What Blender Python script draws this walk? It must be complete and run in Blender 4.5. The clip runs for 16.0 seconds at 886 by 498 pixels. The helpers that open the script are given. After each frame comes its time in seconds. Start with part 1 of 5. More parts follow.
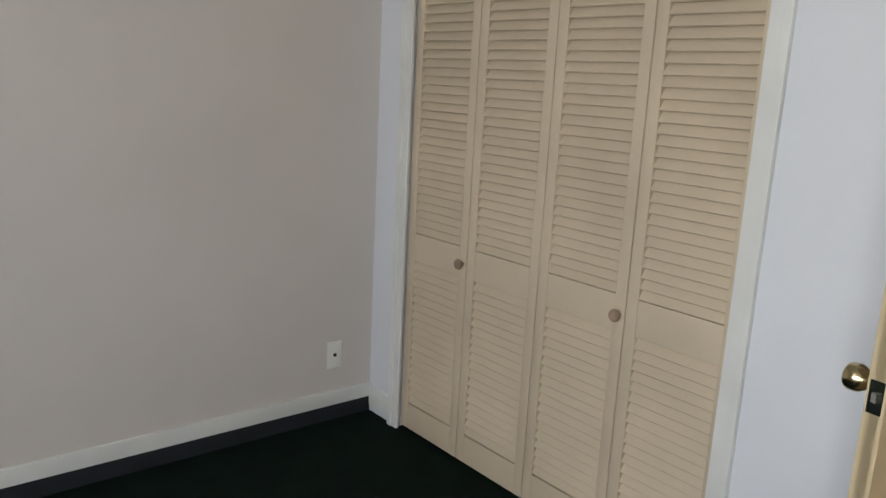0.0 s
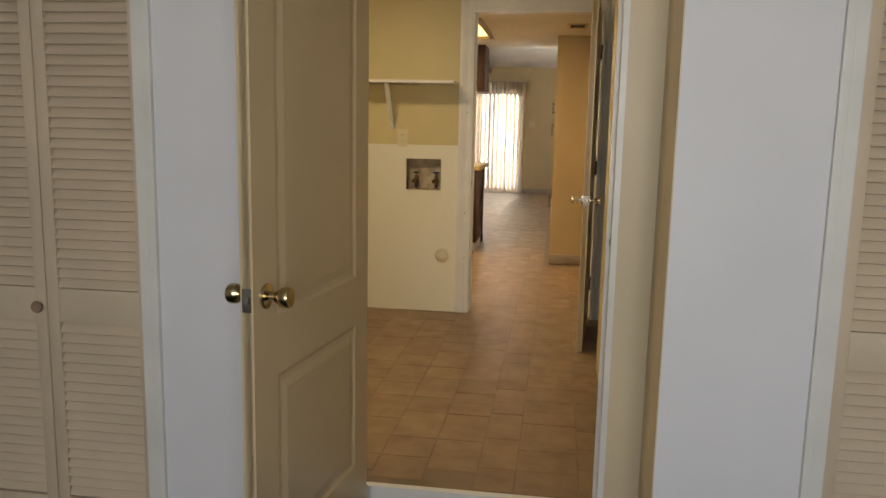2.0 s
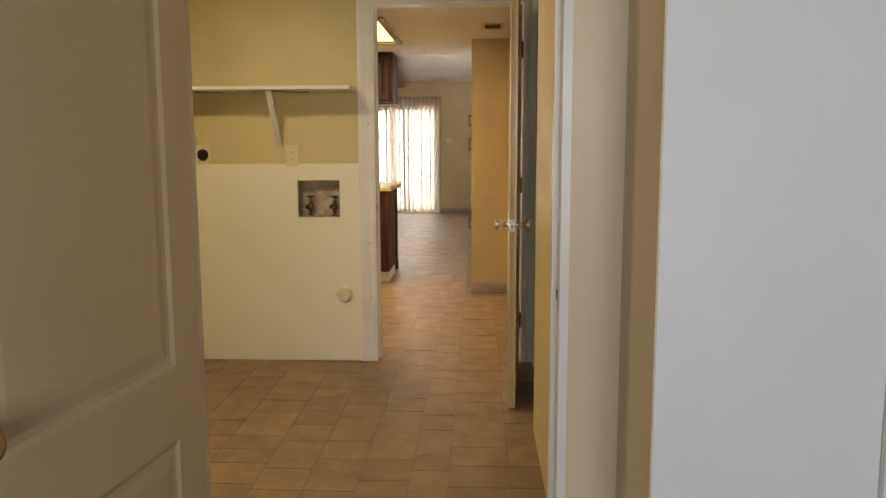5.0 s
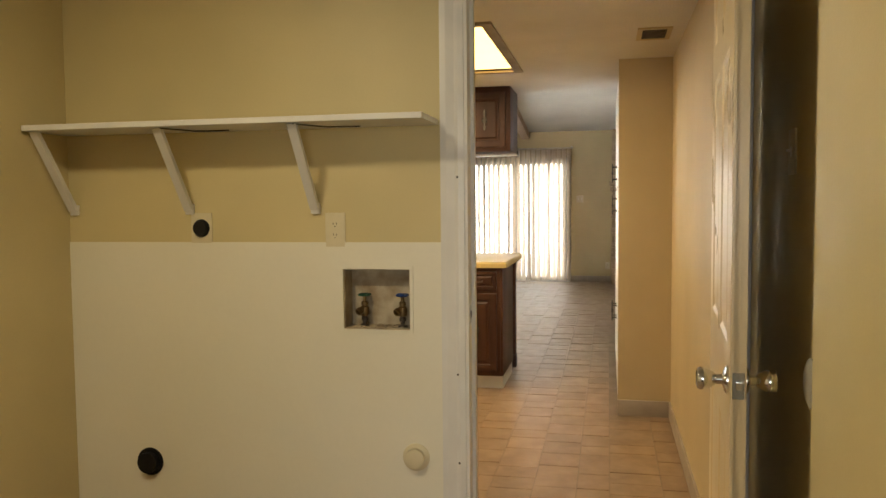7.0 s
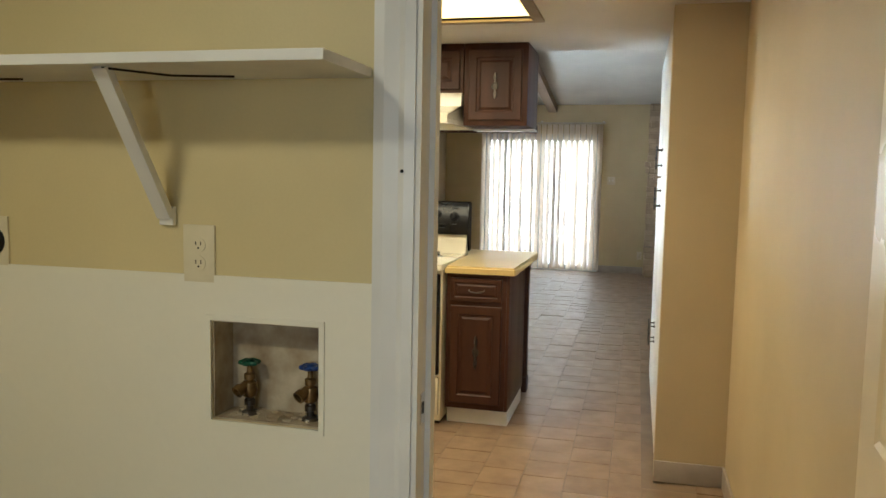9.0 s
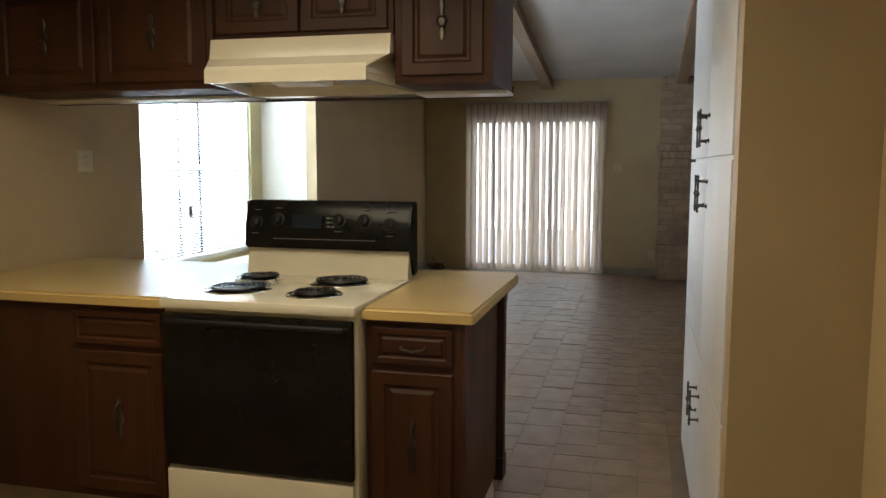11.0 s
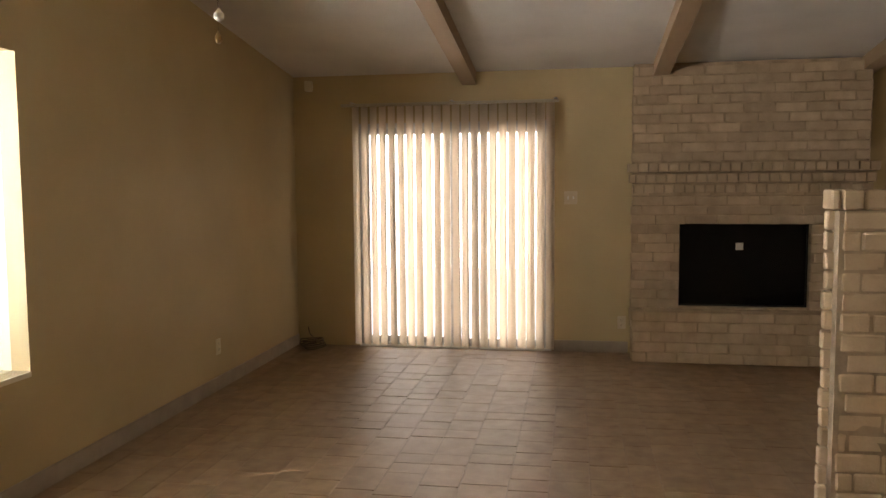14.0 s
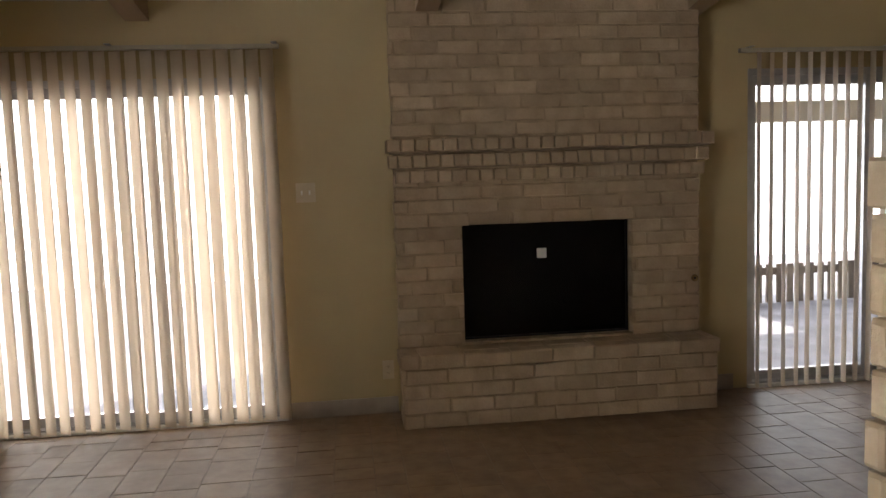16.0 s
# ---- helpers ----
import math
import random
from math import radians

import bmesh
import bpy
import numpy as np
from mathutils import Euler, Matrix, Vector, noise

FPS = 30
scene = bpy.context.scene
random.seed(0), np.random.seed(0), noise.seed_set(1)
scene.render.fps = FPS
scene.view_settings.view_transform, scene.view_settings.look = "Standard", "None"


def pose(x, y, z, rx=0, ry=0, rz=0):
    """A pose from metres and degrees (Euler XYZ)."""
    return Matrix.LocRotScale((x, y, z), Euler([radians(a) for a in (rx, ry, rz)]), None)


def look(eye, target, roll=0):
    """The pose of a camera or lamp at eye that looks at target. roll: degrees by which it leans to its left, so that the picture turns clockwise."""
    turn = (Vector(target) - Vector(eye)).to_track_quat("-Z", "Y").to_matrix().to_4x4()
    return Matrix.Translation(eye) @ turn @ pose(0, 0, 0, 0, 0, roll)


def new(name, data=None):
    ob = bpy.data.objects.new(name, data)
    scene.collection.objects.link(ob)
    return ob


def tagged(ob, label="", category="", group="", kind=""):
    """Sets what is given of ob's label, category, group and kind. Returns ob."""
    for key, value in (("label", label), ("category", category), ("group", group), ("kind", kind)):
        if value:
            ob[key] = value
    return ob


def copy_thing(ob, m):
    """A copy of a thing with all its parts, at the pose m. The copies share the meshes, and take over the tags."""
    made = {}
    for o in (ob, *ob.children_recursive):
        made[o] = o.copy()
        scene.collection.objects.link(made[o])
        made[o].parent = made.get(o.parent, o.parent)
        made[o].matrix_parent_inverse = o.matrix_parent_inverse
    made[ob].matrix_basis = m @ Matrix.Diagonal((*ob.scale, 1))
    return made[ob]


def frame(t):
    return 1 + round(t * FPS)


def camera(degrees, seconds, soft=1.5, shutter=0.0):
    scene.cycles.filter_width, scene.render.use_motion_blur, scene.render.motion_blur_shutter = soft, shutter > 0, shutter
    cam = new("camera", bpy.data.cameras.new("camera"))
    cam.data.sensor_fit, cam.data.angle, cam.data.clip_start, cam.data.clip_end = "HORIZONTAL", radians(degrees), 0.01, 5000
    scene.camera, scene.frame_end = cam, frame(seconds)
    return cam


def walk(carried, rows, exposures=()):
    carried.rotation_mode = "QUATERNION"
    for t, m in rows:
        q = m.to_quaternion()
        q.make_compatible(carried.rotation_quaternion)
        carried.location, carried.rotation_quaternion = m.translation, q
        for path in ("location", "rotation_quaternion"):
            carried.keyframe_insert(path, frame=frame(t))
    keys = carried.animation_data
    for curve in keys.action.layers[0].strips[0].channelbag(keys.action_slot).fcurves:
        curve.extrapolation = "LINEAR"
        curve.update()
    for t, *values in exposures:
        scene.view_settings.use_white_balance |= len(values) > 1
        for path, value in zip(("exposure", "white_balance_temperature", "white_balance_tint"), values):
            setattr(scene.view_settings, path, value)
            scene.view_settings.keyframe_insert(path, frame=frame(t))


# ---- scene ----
cam = camera(59.2, 16.0)
PATH = [
    (0, (0.967, 1.014, 1.38), (2.214, 2.52, 0.956), 3.0),
    (0.5, (0.85, 1.033, 1.356), (2.255, 2.401, 0.962), 2.0),
    (1, (0.733, 1.038, 1.303), (2.38, 2.116, 0.949), 1.9),
    (1.5, (0.666, 0.919, 1.317), (2.505, 1.626, 0.971), 1.4),
    (2, (0.55, 0.751, 1.328), (2.504, 1.037, 1.015), 1.2),
    (2.5, (0.58, 0.647, 1.315), (2.552, 0.494, 1.022), 0.5),
    (3, (0.635, 0.568, 1.299), (2.546, 0.053, 1.014), 1.3),
    (3.5, (0.629, 0.534, 1.296), (2.519, -0.053, 1.01), 1.4),
    (4, (0.718, 0.592, 1.303), (2.65, 0.165, 1.015), 1.0),
    (4.5, (0.965, 0.671, 1.3), (2.939, 0.508, 1.021), -0.2),
    (5, (1.413, 0.753, 1.293), (3.394, 0.844, 1.03), -0.2),
    (5.2, (1.602, 0.775, 1.293), (3.58, 0.933, 1.037), 0.2),
    (7.3, (3.531, 0.88, 1.35), (5.478, 1.325, 1.236), -0.2),
    (7.5, (3.676, 0.875, 1.384), (5.617, 1.343, 1.265), 0.2),
    (8, (3.991, 0.887, 1.423), (5.922, 1.389, 1.284), 0.5),
    (8.5, (4.263, 0.932, 1.421), (6.195, 1.422, 1.256), 0.9),
    (9, (4.501, 0.941, 1.414), (6.434, 1.42, 1.225), 1.1),
    (9.2, (4.587, 0.955, 1.424), (6.522, 1.419, 1.223), 1.6),
    (9.5, (4.772, 0.997, 1.418), (6.711, 1.444, 1.213), 1.0),
    (11.8, (7.08, 1.086, 1.402), (8.992, 1.624, 1.165), -0.5),
    (12, (7.302, 1.111, 1.415), (9.207, 1.668, 1.171), -0.4),
    (12.3, (7.597, 1.153, 1.434), (9.506, 1.696, 1.19), -0.8),
    (12.5, (7.78, 1.188, 1.43), (9.696, 1.718, 1.21), -1.2),
    (13, (8.407, 1.244, 1.46), (10.319, 1.801, 1.276), -0.2),
    (13.5, (8.938, 1.299, 1.469), (10.88, 1.746, 1.299), -0.1),
    (14, (9.447, 1.305, 1.472), (11.413, 1.636, 1.315), -0.4),
    (14.5, (10.014, 1.251, 1.47), (11.995, 1.479, 1.319), -0.6),
    (15, (10.589, 1.218, 1.469), (12.58, 1.33, 1.312), -1.2),
    (15.5, (11.173, 1.152, 1.463), (13.166, 1.141, 1.293), -1.6),
    (16, (11.715, 1.105, 1.447), (13.691, 0.861, 1.261), -1.9),
]
EXPO = [(0, 2.27, 7000, 10), (0.5, 2.27, 7100, 10), (1.2, 2.07, 7300, 11), (2, 1.52, 7700, 12), (4, 1.52, 7700, 12), (5, 1.67, 7500, 13), (7.5, 1.62, 6700, 6), (9.5, 1.52, 5500, 2), (11.5, 0.17, 5900, 10), (12, 0.02, 5950, 11), (12.5, -0.08, 6100, 13), (13, 0.17, 6300, 14), (13.5, 0.62, 7000, 15), (14.5, 1.42, 7900, 18), (15.5, 1.2, 7700, 18), (16, 0.77, 6900, 14)]
walk(cam, [(t, look(eye, target, roll)) for t, eye, target, roll in PATH], EXPO)


# ---- world, sun, exposure ----
world = bpy.data.worlds.new("world")
scene.world = world
world.use_nodes = True
wn = world.node_tree
sky = wn.nodes.new("ShaderNodeTexSky")
sky.sky_type, sky.sun_disc = "NISHITA", False
SUN_TO = Vector((0.38, -0.65, -0.655)).normalized()
sky.sun_elevation = math.asin(-SUN_TO.z)
sky.sun_rotation = math.atan2(-SUN_TO.x, -SUN_TO.y)
wn.links.new(sky.outputs[0], wn.nodes["Background"].inputs[0])
wn.nodes["Background"].inputs[1].default_value = 0.06
sun = new("sun", bpy.data.lights.new("sun", "SUN"))
sun.data.energy, sun.data.angle, sun.data.color = 5.0, radians(0.5), (1.0, 0.95, 0.88)
sun.matrix_world = look((11, 12, 10), Vector((11, 12, 10)) + SUN_TO)


def window_lamp(name, eye, target, w, h, power, color):
    lamp = new(name, bpy.data.lights.new(name, "AREA"))
    lamp.data.shape, lamp.data.size, lamp.data.size_y = "RECTANGLE", w, h
    lamp.data.energy, lamp.data.color = power, color
    lamp.matrix_world = look(eye, target)
    return lamp


BWX_OUT = 16.62
window_lamp("bedroom_window_light", (-0.97, 0.6, 1.45), (2, 0.6, 1.2), 1.7, 1.2, 20, (0.86, 0.93, 1.0))
window_lamp("nook_window_light", (11.48, 4.76, 1.42), (11.75, 3, 1.3), 2.12, 1.4, 190, (0.93, 0.98, 1.0))
window_lamp("patio_door_light", (BWX_OUT, 2.4, 1.1), (12, 2.4, 0.9), 1.75, 2.1, 16, (1.0, 0.97, 0.94))
window_lamp("side_door_light", (BWX_OUT + 0.25, -2.3, 1.1), (12, -2.3, 1.3), 1.75, 2.1, 6, (0.50, 0.66, 1.0))
window_lamp("laundry_ceiling_light", (4.35, 2.1, 2.36), (4.35, 2.1, 0), 0.28, 0.28, 7.2, (1.0, 0.84, 0.58))
window_lamp("kitchen_ceiling_light", (7.745, 2.235, 2.16), (7.745, 2.235, 0), 1.5, 1.3, 12.5, (1.0, 0.88, 0.68))


# ---- materials ----
def mat(name, color, rough=0.6, metal=0.0, var=0.06, scale=6.0, bump=0.0, bscale=60.0, bdist=0.002, per=0.0,
        per_island=False, stretch=(1, 1, 1), color2=None, coat=0.0, spec=0.5, rvar=0.08, emit=None, estr=0.0):
    m = bpy.data.materials.new(name)
    m.use_nodes = True
    t = m.node_tree
    n, l = t.nodes, t.links
    b = n["Principled BSDF"]
    b.inputs["Metallic"].default_value = metal
    b.inputs["Coat Weight"].default_value = coat
    b.inputs["Specular IOR Level"].default_value = spec
    co = n.new("ShaderNodeTexCoord")
    mp = n.new("ShaderNodeMapping")
    mp.inputs["Scale"].default_value = stretch
    gm = n.new("ShaderNodeNewGeometry")
    l.new(gm.outputs["Position"], mp.inputs["Vector"])
    big = n.new("ShaderNodeTexNoise")
    big.inputs["Scale"].default_value, big.inputs["Detail"].default_value = scale, 5
    l.new(mp.outputs[0], big.inputs["Vector"])
    fine = n.new("ShaderNodeTexNoise")
    fine.inputs["Scale"].default_value, fine.inputs["Detail"].default_value = bscale, 3
    l.new(mp.outputs[0], fine.inputs["Vector"])
    mix = n.new("ShaderNodeMix")
    mix.data_type = "RGBA"
    c2 = color2 or tuple(max(0, c * (1 - var * 4)) for c in color)
    mix.inputs[6].default_value = (*color, 1)
    mix.inputs[7].default_value = (*c2, 1)
    ramp = n.new("ShaderNodeMapRange")
    ramp.inputs[1].default_value, ramp.inputs[2].default_value = 0.35, 0.7
    l.new(big.outputs[0], ramp.inputs[0])
    l.new(ramp.outputs[0], mix.inputs[0])
    hsv = n.new("ShaderNodeHueSaturation")
    l.new(mix.outputs[2], hsv.inputs["Color"])
    val = n.new("ShaderNodeMapRange")
    val.inputs[3].default_value, val.inputs[4].default_value = 1 - var, 1 + var
    l.new(fine.outputs[0], val.inputs[0])
    last = val.outputs[0]
    if per:
        src = gm.outputs["Random Per Island"]
        if not per_island:
            oi = n.new("ShaderNodeObjectInfo")
            src = oi.outputs["Random"]
        pr = n.new("ShaderNodeMapRange")
        pr.inputs[3].default_value, pr.inputs[4].default_value = 1 - per, 1 + per
        l.new(src, pr.inputs[0])
        mul = n.new("ShaderNodeMath")
        mul.operation = "MULTIPLY"
        l.new(last, mul.inputs[0])
        l.new(pr.outputs[0], mul.inputs[1])
        last = mul.outputs[0]
    l.new(last, hsv.inputs["Value"])
    l.new(hsv.outputs[0], b.inputs["Base Color"])
    rr = n.new("ShaderNodeMapRange")
    rr.inputs[3].default_value, rr.inputs[4].default_value = max(0.03, rough - rvar), min(1, rough + rvar)
    l.new(big.outputs[0], rr.inputs[0])
    l.new(rr.outputs[0], b.inputs["Roughness"])
    if bump:
        bp = n.new("ShaderNodeBump")
        bp.inputs["Strength"].default_value, bp.inputs["Distance"].default_value = bump, bdist
        l.new(fine.outputs[0], bp.inputs["Height"])
        l.new(bp.outputs[0], b.inputs["Normal"])
    if emit:
        b.inputs["Emission Color"].default_value = (*emit, 1)
        b.inputs["Emission Strength"].default_value = estr
    return m


M_WHITE = mat("white_wall_paint", (0.71, 0.72, 0.77), 0.55, var=0.015, scale=2, bump=0.25, bscale=160, bdist=0.001)
M_TRIM = mat("white_trim_paint", (0.74, 0.74, 0.72), 0.35, var=0.03, scale=5, bump=0.15, bscale=40)
# bedroom long wall: warm tint of reflected light mixed into the paint colour
M_WARMW = mat("bounce_warmed_wall_paint", (0.62, 0.57, 0.54), 0.6, var=0.015, scale=2, bump=0.25, bscale=160, bdist=0.001)
M_YELLOW = mat("yellow_wall_paint", (0.62, 0.53, 0.29), 0.5, var=0.03, scale=1.6, bump=0.3, bscale=140, bdist=0.001)
M_BEIGE = mat("beige_wall_paint", (0.50, 0.39, 0.215), 0.5, var=0.03, scale=1.6, bump=0.3, bscale=140, bdist=0.001)
M_RETURN = mat("cream_wall_paint", (0.66, 0.56, 0.40), 0.45, var=0.03, scale=1.6, bump=0.3, bscale=140, bdist=0.001)
M_PANEL = mat("white_washable_panel", (0.78, 0.76, 0.66), 0.35, var=0.02, scale=1.2, color2=(0.74, 0.72, 0.6))
M_CEIL = mat("white_ceiling_texture", (0.70, 0.67, 0.62), 0.9, var=0.04, scale=1.5, bump=0.8, bscale=90, bdist=0.006)
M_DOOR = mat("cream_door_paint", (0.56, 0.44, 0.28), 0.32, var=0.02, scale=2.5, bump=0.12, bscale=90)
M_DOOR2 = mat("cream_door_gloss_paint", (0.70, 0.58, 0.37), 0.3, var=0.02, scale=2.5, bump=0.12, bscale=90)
M_LOUVER = mat("tan_louver_paint", (0.62, 0.51, 0.38), 0.5, var=0.03, scale=3, bump=0.15, bscale=80)
M_CARPET = mat("dark_green_carpet", (0.0025, 0.013, 0.0075), 0.95, spec=0.15, var=0.2, scale=9, bump=1.0, bscale=300, bdist=0.01, color2=(0.0015, 0.008, 0.006))
M_GROUT = mat("floor_grout", (0.22, 0.15, 0.09), 0.45, var=0.08, scale=5, bump=0.3, bscale=120)
M_TILE = mat("clay_floor_tile", (0.295, 0.195, 0.113), 0.42, spec=0.42, var=0.08, scale=7, bump=0.25, bscale=24, bdist=0.004, per=0.10, color2=(0.21, 0.135, 0.08))
M_BASE = mat("grey_tile_skirting", (0.36, 0.30, 0.24), 0.4, var=0.05, scale=7)
M_BRICK = mat("whitewashed_brick", (0.45, 0.335, 0.225), 0.85, var=0.10, scale=9, bump=0.6, bscale=70, bdist=0.005, per=0.14, color2=(0.36, 0.265, 0.175))
M_BRICK2 = mat("cream_painted_brick", (0.52, 0.40, 0.27), 0.8, var=0.08, scale=9, bump=0.6, bscale=70, bdist=0.005, per=0.07, color2=(0.43, 0.32, 0.21))
M_MORTAR = mat("pale_mortar", (0.41, 0.305, 0.20), 0.95, var=0.1, scale=12, bump=0.6, bscale=90, bdist=0.004)
M_BEAM = mat("tan_painted_beam", (0.42, 0.30, 0.19), 0.6, var=0.06, scale=3, bump=0.4, bscale=30, stretch=(0.2, 1, 1))
M_WOOD = mat("dark_walnut_wood", (0.060, 0.021, 0.009), 0.5, var=0.18, scale=7, bump=0.2, bscale=40, stretch=(1, 1, 0.12), spec=0.3, color2=(0.034, 0.011, 0.005))
M_WOODH = mat("dark_walnut_wood_rail", (0.060, 0.021, 0.009), 0.5, var=0.18, scale=7, bump=0.2, bscale=40, stretch=(1, 0.12, 1), spec=0.3, color2=(0.034, 0.011, 0.005))
M_COUNTER = mat("yellow_laminate", (0.54, 0.40, 0.155), 0.32, var=0.02, scale=2.5)
M_ENAMEL = mat("almond_enamel", (0.72, 0.68, 0.55), 0.14, var=0.015, scale=2, coat=0.5)
M_BLACK = mat("black_gloss_glass", (0.008, 0.008, 0.009), 0.22, var=0.1, scale=4, spec=0.25)
M_BLACKM = mat("black_matt_metal", (0.008, 0.008, 0.009), 0.5, var=0.15, scale=12, spec=0.3)
M_COIL = mat("burner_coil_metal", (0.03, 0.03, 0.03), 0.4, metal=0.7, var=0.2, scale=20)
M_BOWL = mat("blackened_pan_metal", (0.10, 0.095, 0.09), 0.28, metal=0.9, var=0.25, scale=18)
M_CHROME = mat("chrome", (0.78, 0.77, 0.74), 0.14, metal=1.0, var=0.03, scale=20)
M_BRASS = mat("brushed_brass", (0.62, 0.50, 0.30), 0.22, metal=1.0, var=0.08, scale=20)
M_PEWTER = mat("dark_pewter", (0.13, 0.112, 0.095), 0.42, metal=0.9, var=0.15, scale=30)
M_KNOB = mat("tan_wood_knob", (0.36, 0.24, 0.17), 0.5, var=0.1, scale=20)
M_PLASTIC = mat("cream_plastic", (0.68, 0.62, 0.44), 0.35, var=0.03, scale=10)
M_WPLASTIC = mat("white_plastic", (0.76, 0.75, 0.70), 0.35, var=0.03, scale=10)
M_PLATE = mat("beige_cover_plate", (0.58, 0.48, 0.33), 0.4, var=0.03, scale=10)
M_CABW = mat("white_cabinet_laminate", (0.76, 0.75, 0.72), 0.36, var=0.015, scale=3)
M_DARKGAP = mat("shadow_gap_board", (0.05, 0.04, 0.03), 0.8, var=0.1)
M_ALU = mat("aluminium_frame", (0.55, 0.55, 0.56), 0.35, metal=0.9, var=0.05, scale=10)
M_SOOT = mat("sooty_firebox", (0.010, 0.009, 0.008), 0.9, var=0.3, scale=8, bump=0.4, bscale=50)
M_GREENV = mat("green_valve_paint", (0.01, 0.09, 0.05), 0.4, var=0.15, scale=30)
M_BLUEV = mat("blue_valve_paint", (0.015, 0.06, 0.28), 0.4, var=0.15, scale=30)
M_VBRASS = mat("aged_brass", (0.33, 0.22, 0.10), 0.35, metal=0.9, var=0.2, scale=30)
M_DIRT = mat("stained_box_plastic", (0.50, 0.44, 0.32), 0.6, var=0.12, scale=14, color2=(0.27, 0.2, 0.12))
M_SLATBL = mat("white_blind_slat", (0.78, 0.79, 0.78), 0.4, var=0.02, scale=5)
# concrete made bluish: the skylit shade of the patio is in the colour
M_CONC = mat("sky_tinted_concrete", (0.48, 0.48, 0.54), 0.85, var=0.1, scale=3, bump=0.4, bscale=60)
M_FENCE = mat("weathered_fence_wood", (0.30, 0.24, 0.19), 0.8, var=0.12, scale=6, per=0.12)
M_GROUND = mat("dry_grass_ground", (0.13, 0.13, 0.06), 0.95, var=0.2, scale=2, bump=0.6, bscale=40)
M_STUCCO = mat("pale_stucco", (0.55, 0.50, 0.42), 0.9, var=0.05, scale=4, bump=0.4, bscale=80)
M_LIGHT = mat("lit_diffuser", (0.9, 0.75, 0.4), 0.5, var=0.02, emit=(1.0, 0.66, 0.22), estr=1.3)
M_TUBE = mat("lit_fluorescent_tube", (0.9, 0.9, 0.8), 0.5, var=0.02, emit=(1.0, 0.80, 0.48), estr=3.6)


def translucent(name, color, share, rough=0.5):
    m = mat(name, color, rough, var=0.02, scale=6)
    t = m.node_tree
    b = t.nodes["Principled BSDF"]
    out = t.nodes["Material Output"]
    tr = t.nodes.new("ShaderNodeBsdfTranslucent")
    tr.inputs[0].default_value = (*color, 1)
    mx = t.nodes.new("ShaderNodeMixShader")
    mx.inputs[0].default_value = share
    t.links.new(b.outputs[0], mx.inputs[1])
    t.links.new(tr.outputs[0], mx.inputs[2])
    t.links.new(mx.outputs[0], out.inputs[0])
    return m


M_VANE = translucent("vinyl_blind_vane", (0.76, 0.67, 0.56), 0.28)
M_RAIL = mat("beige_rail_paint", (0.42, 0.37, 0.29), 0.4, var=0.03, scale=10)
M_NOOK = mat("cream_nook_paint", (0.78, 0.74, 0.62), 0.5, var=0.03, scale=1.6, bump=0.3, bscale=140, bdist=0.001)
M_MINI = translucent("mini_blind_slat", (0.86, 0.92, 0.96), 0.32)


def glass_mat():
    m = bpy.data.materials.new("window_glass")
    m.use_nodes = True
    t = m.node_tree
    t.nodes.remove(t.nodes["Principled BSDF"])
    g = t.nodes.new("ShaderNodeBsdfGlossy")
    g.inputs["Roughness"].default_value = 0.02
    tr = t.nodes.new("ShaderNodeBsdfTransparent")
    fr = t.nodes.new("ShaderNodeFresnel")
    fr.inputs[0].default_value = 1.45
    mx = t.nodes.new("ShaderNodeMixShader")
    t.links.new(fr.outputs[0], mx.inputs[0])
    t.links.new(tr.outputs[0], mx.inputs[1])
    t.links.new(g.outputs[0], mx.inputs[2])
    t.links.new(mx.outputs[0], t.nodes["Material Output"].inputs[0])
    return m


M_GLASS = glass_mat()


# ---- mesh helpers ----
def box(bm, x0, y0, z0, x1, y1, z1, bevel=0.0):
    r = bmesh.ops.create_cube(bm, size=1.0, matrix=Matrix.LocRotScale(
        ((x0 + x1) / 2, (y0 + y1) / 2, (z0 + z1) / 2), None, (abs(x1 - x0), abs(y1 - y0), abs(z1 - z0))))
    if bevel:
        edges = list({e for v in r["verts"] for e in v.link_edges})
        bmesh.ops.bevel(bm, geom=edges, offset=bevel, segments=2, affect="EDGES", profile=0.6)
    return r["verts"]


def boxm(*a):
    bm = bmesh.new()
    box(bm, *a)
    return bm


def cyl(bm, p, q, r, r2=None, seg=16):
    p, q = Vector(p), Vector(q)
    d = q - p
    bmesh.ops.create_cone(bm, cap_ends=True, segments=seg, radius1=r, radius2=r if r2 is None else r2, depth=d.length,
                          matrix=Matrix.Translation((p + q) / 2) @ d.to_track_quat("Z", "Y").to_matrix().to_4x4())


def lathe(bm, base, axis, prof, seg=20):
    """prof: (distance along the axis, radius)"""
    q = Vector(axis).to_track_quat("Z", "Y").to_matrix().to_4x4()
    m = Matrix.Translation(base) @ q
    rings = []
    for h, r in prof:
        rings.append([bm.verts.new(m @ Vector((max(r, 1e-4) * math.cos(2 * math.pi * i / seg), max(r, 1e-4) * math.sin(2 * math.pi * i / seg), h))) for i in range(seg)])
    for a, b in zip(rings, rings[1:]):
        for i in range(seg):
            bm.faces.new((a[i], a[(i + 1) % seg], b[(i + 1) % seg], b[i]))
    bm.faces.new(rings[0][::-1])
    bm.faces.new(rings[-1])


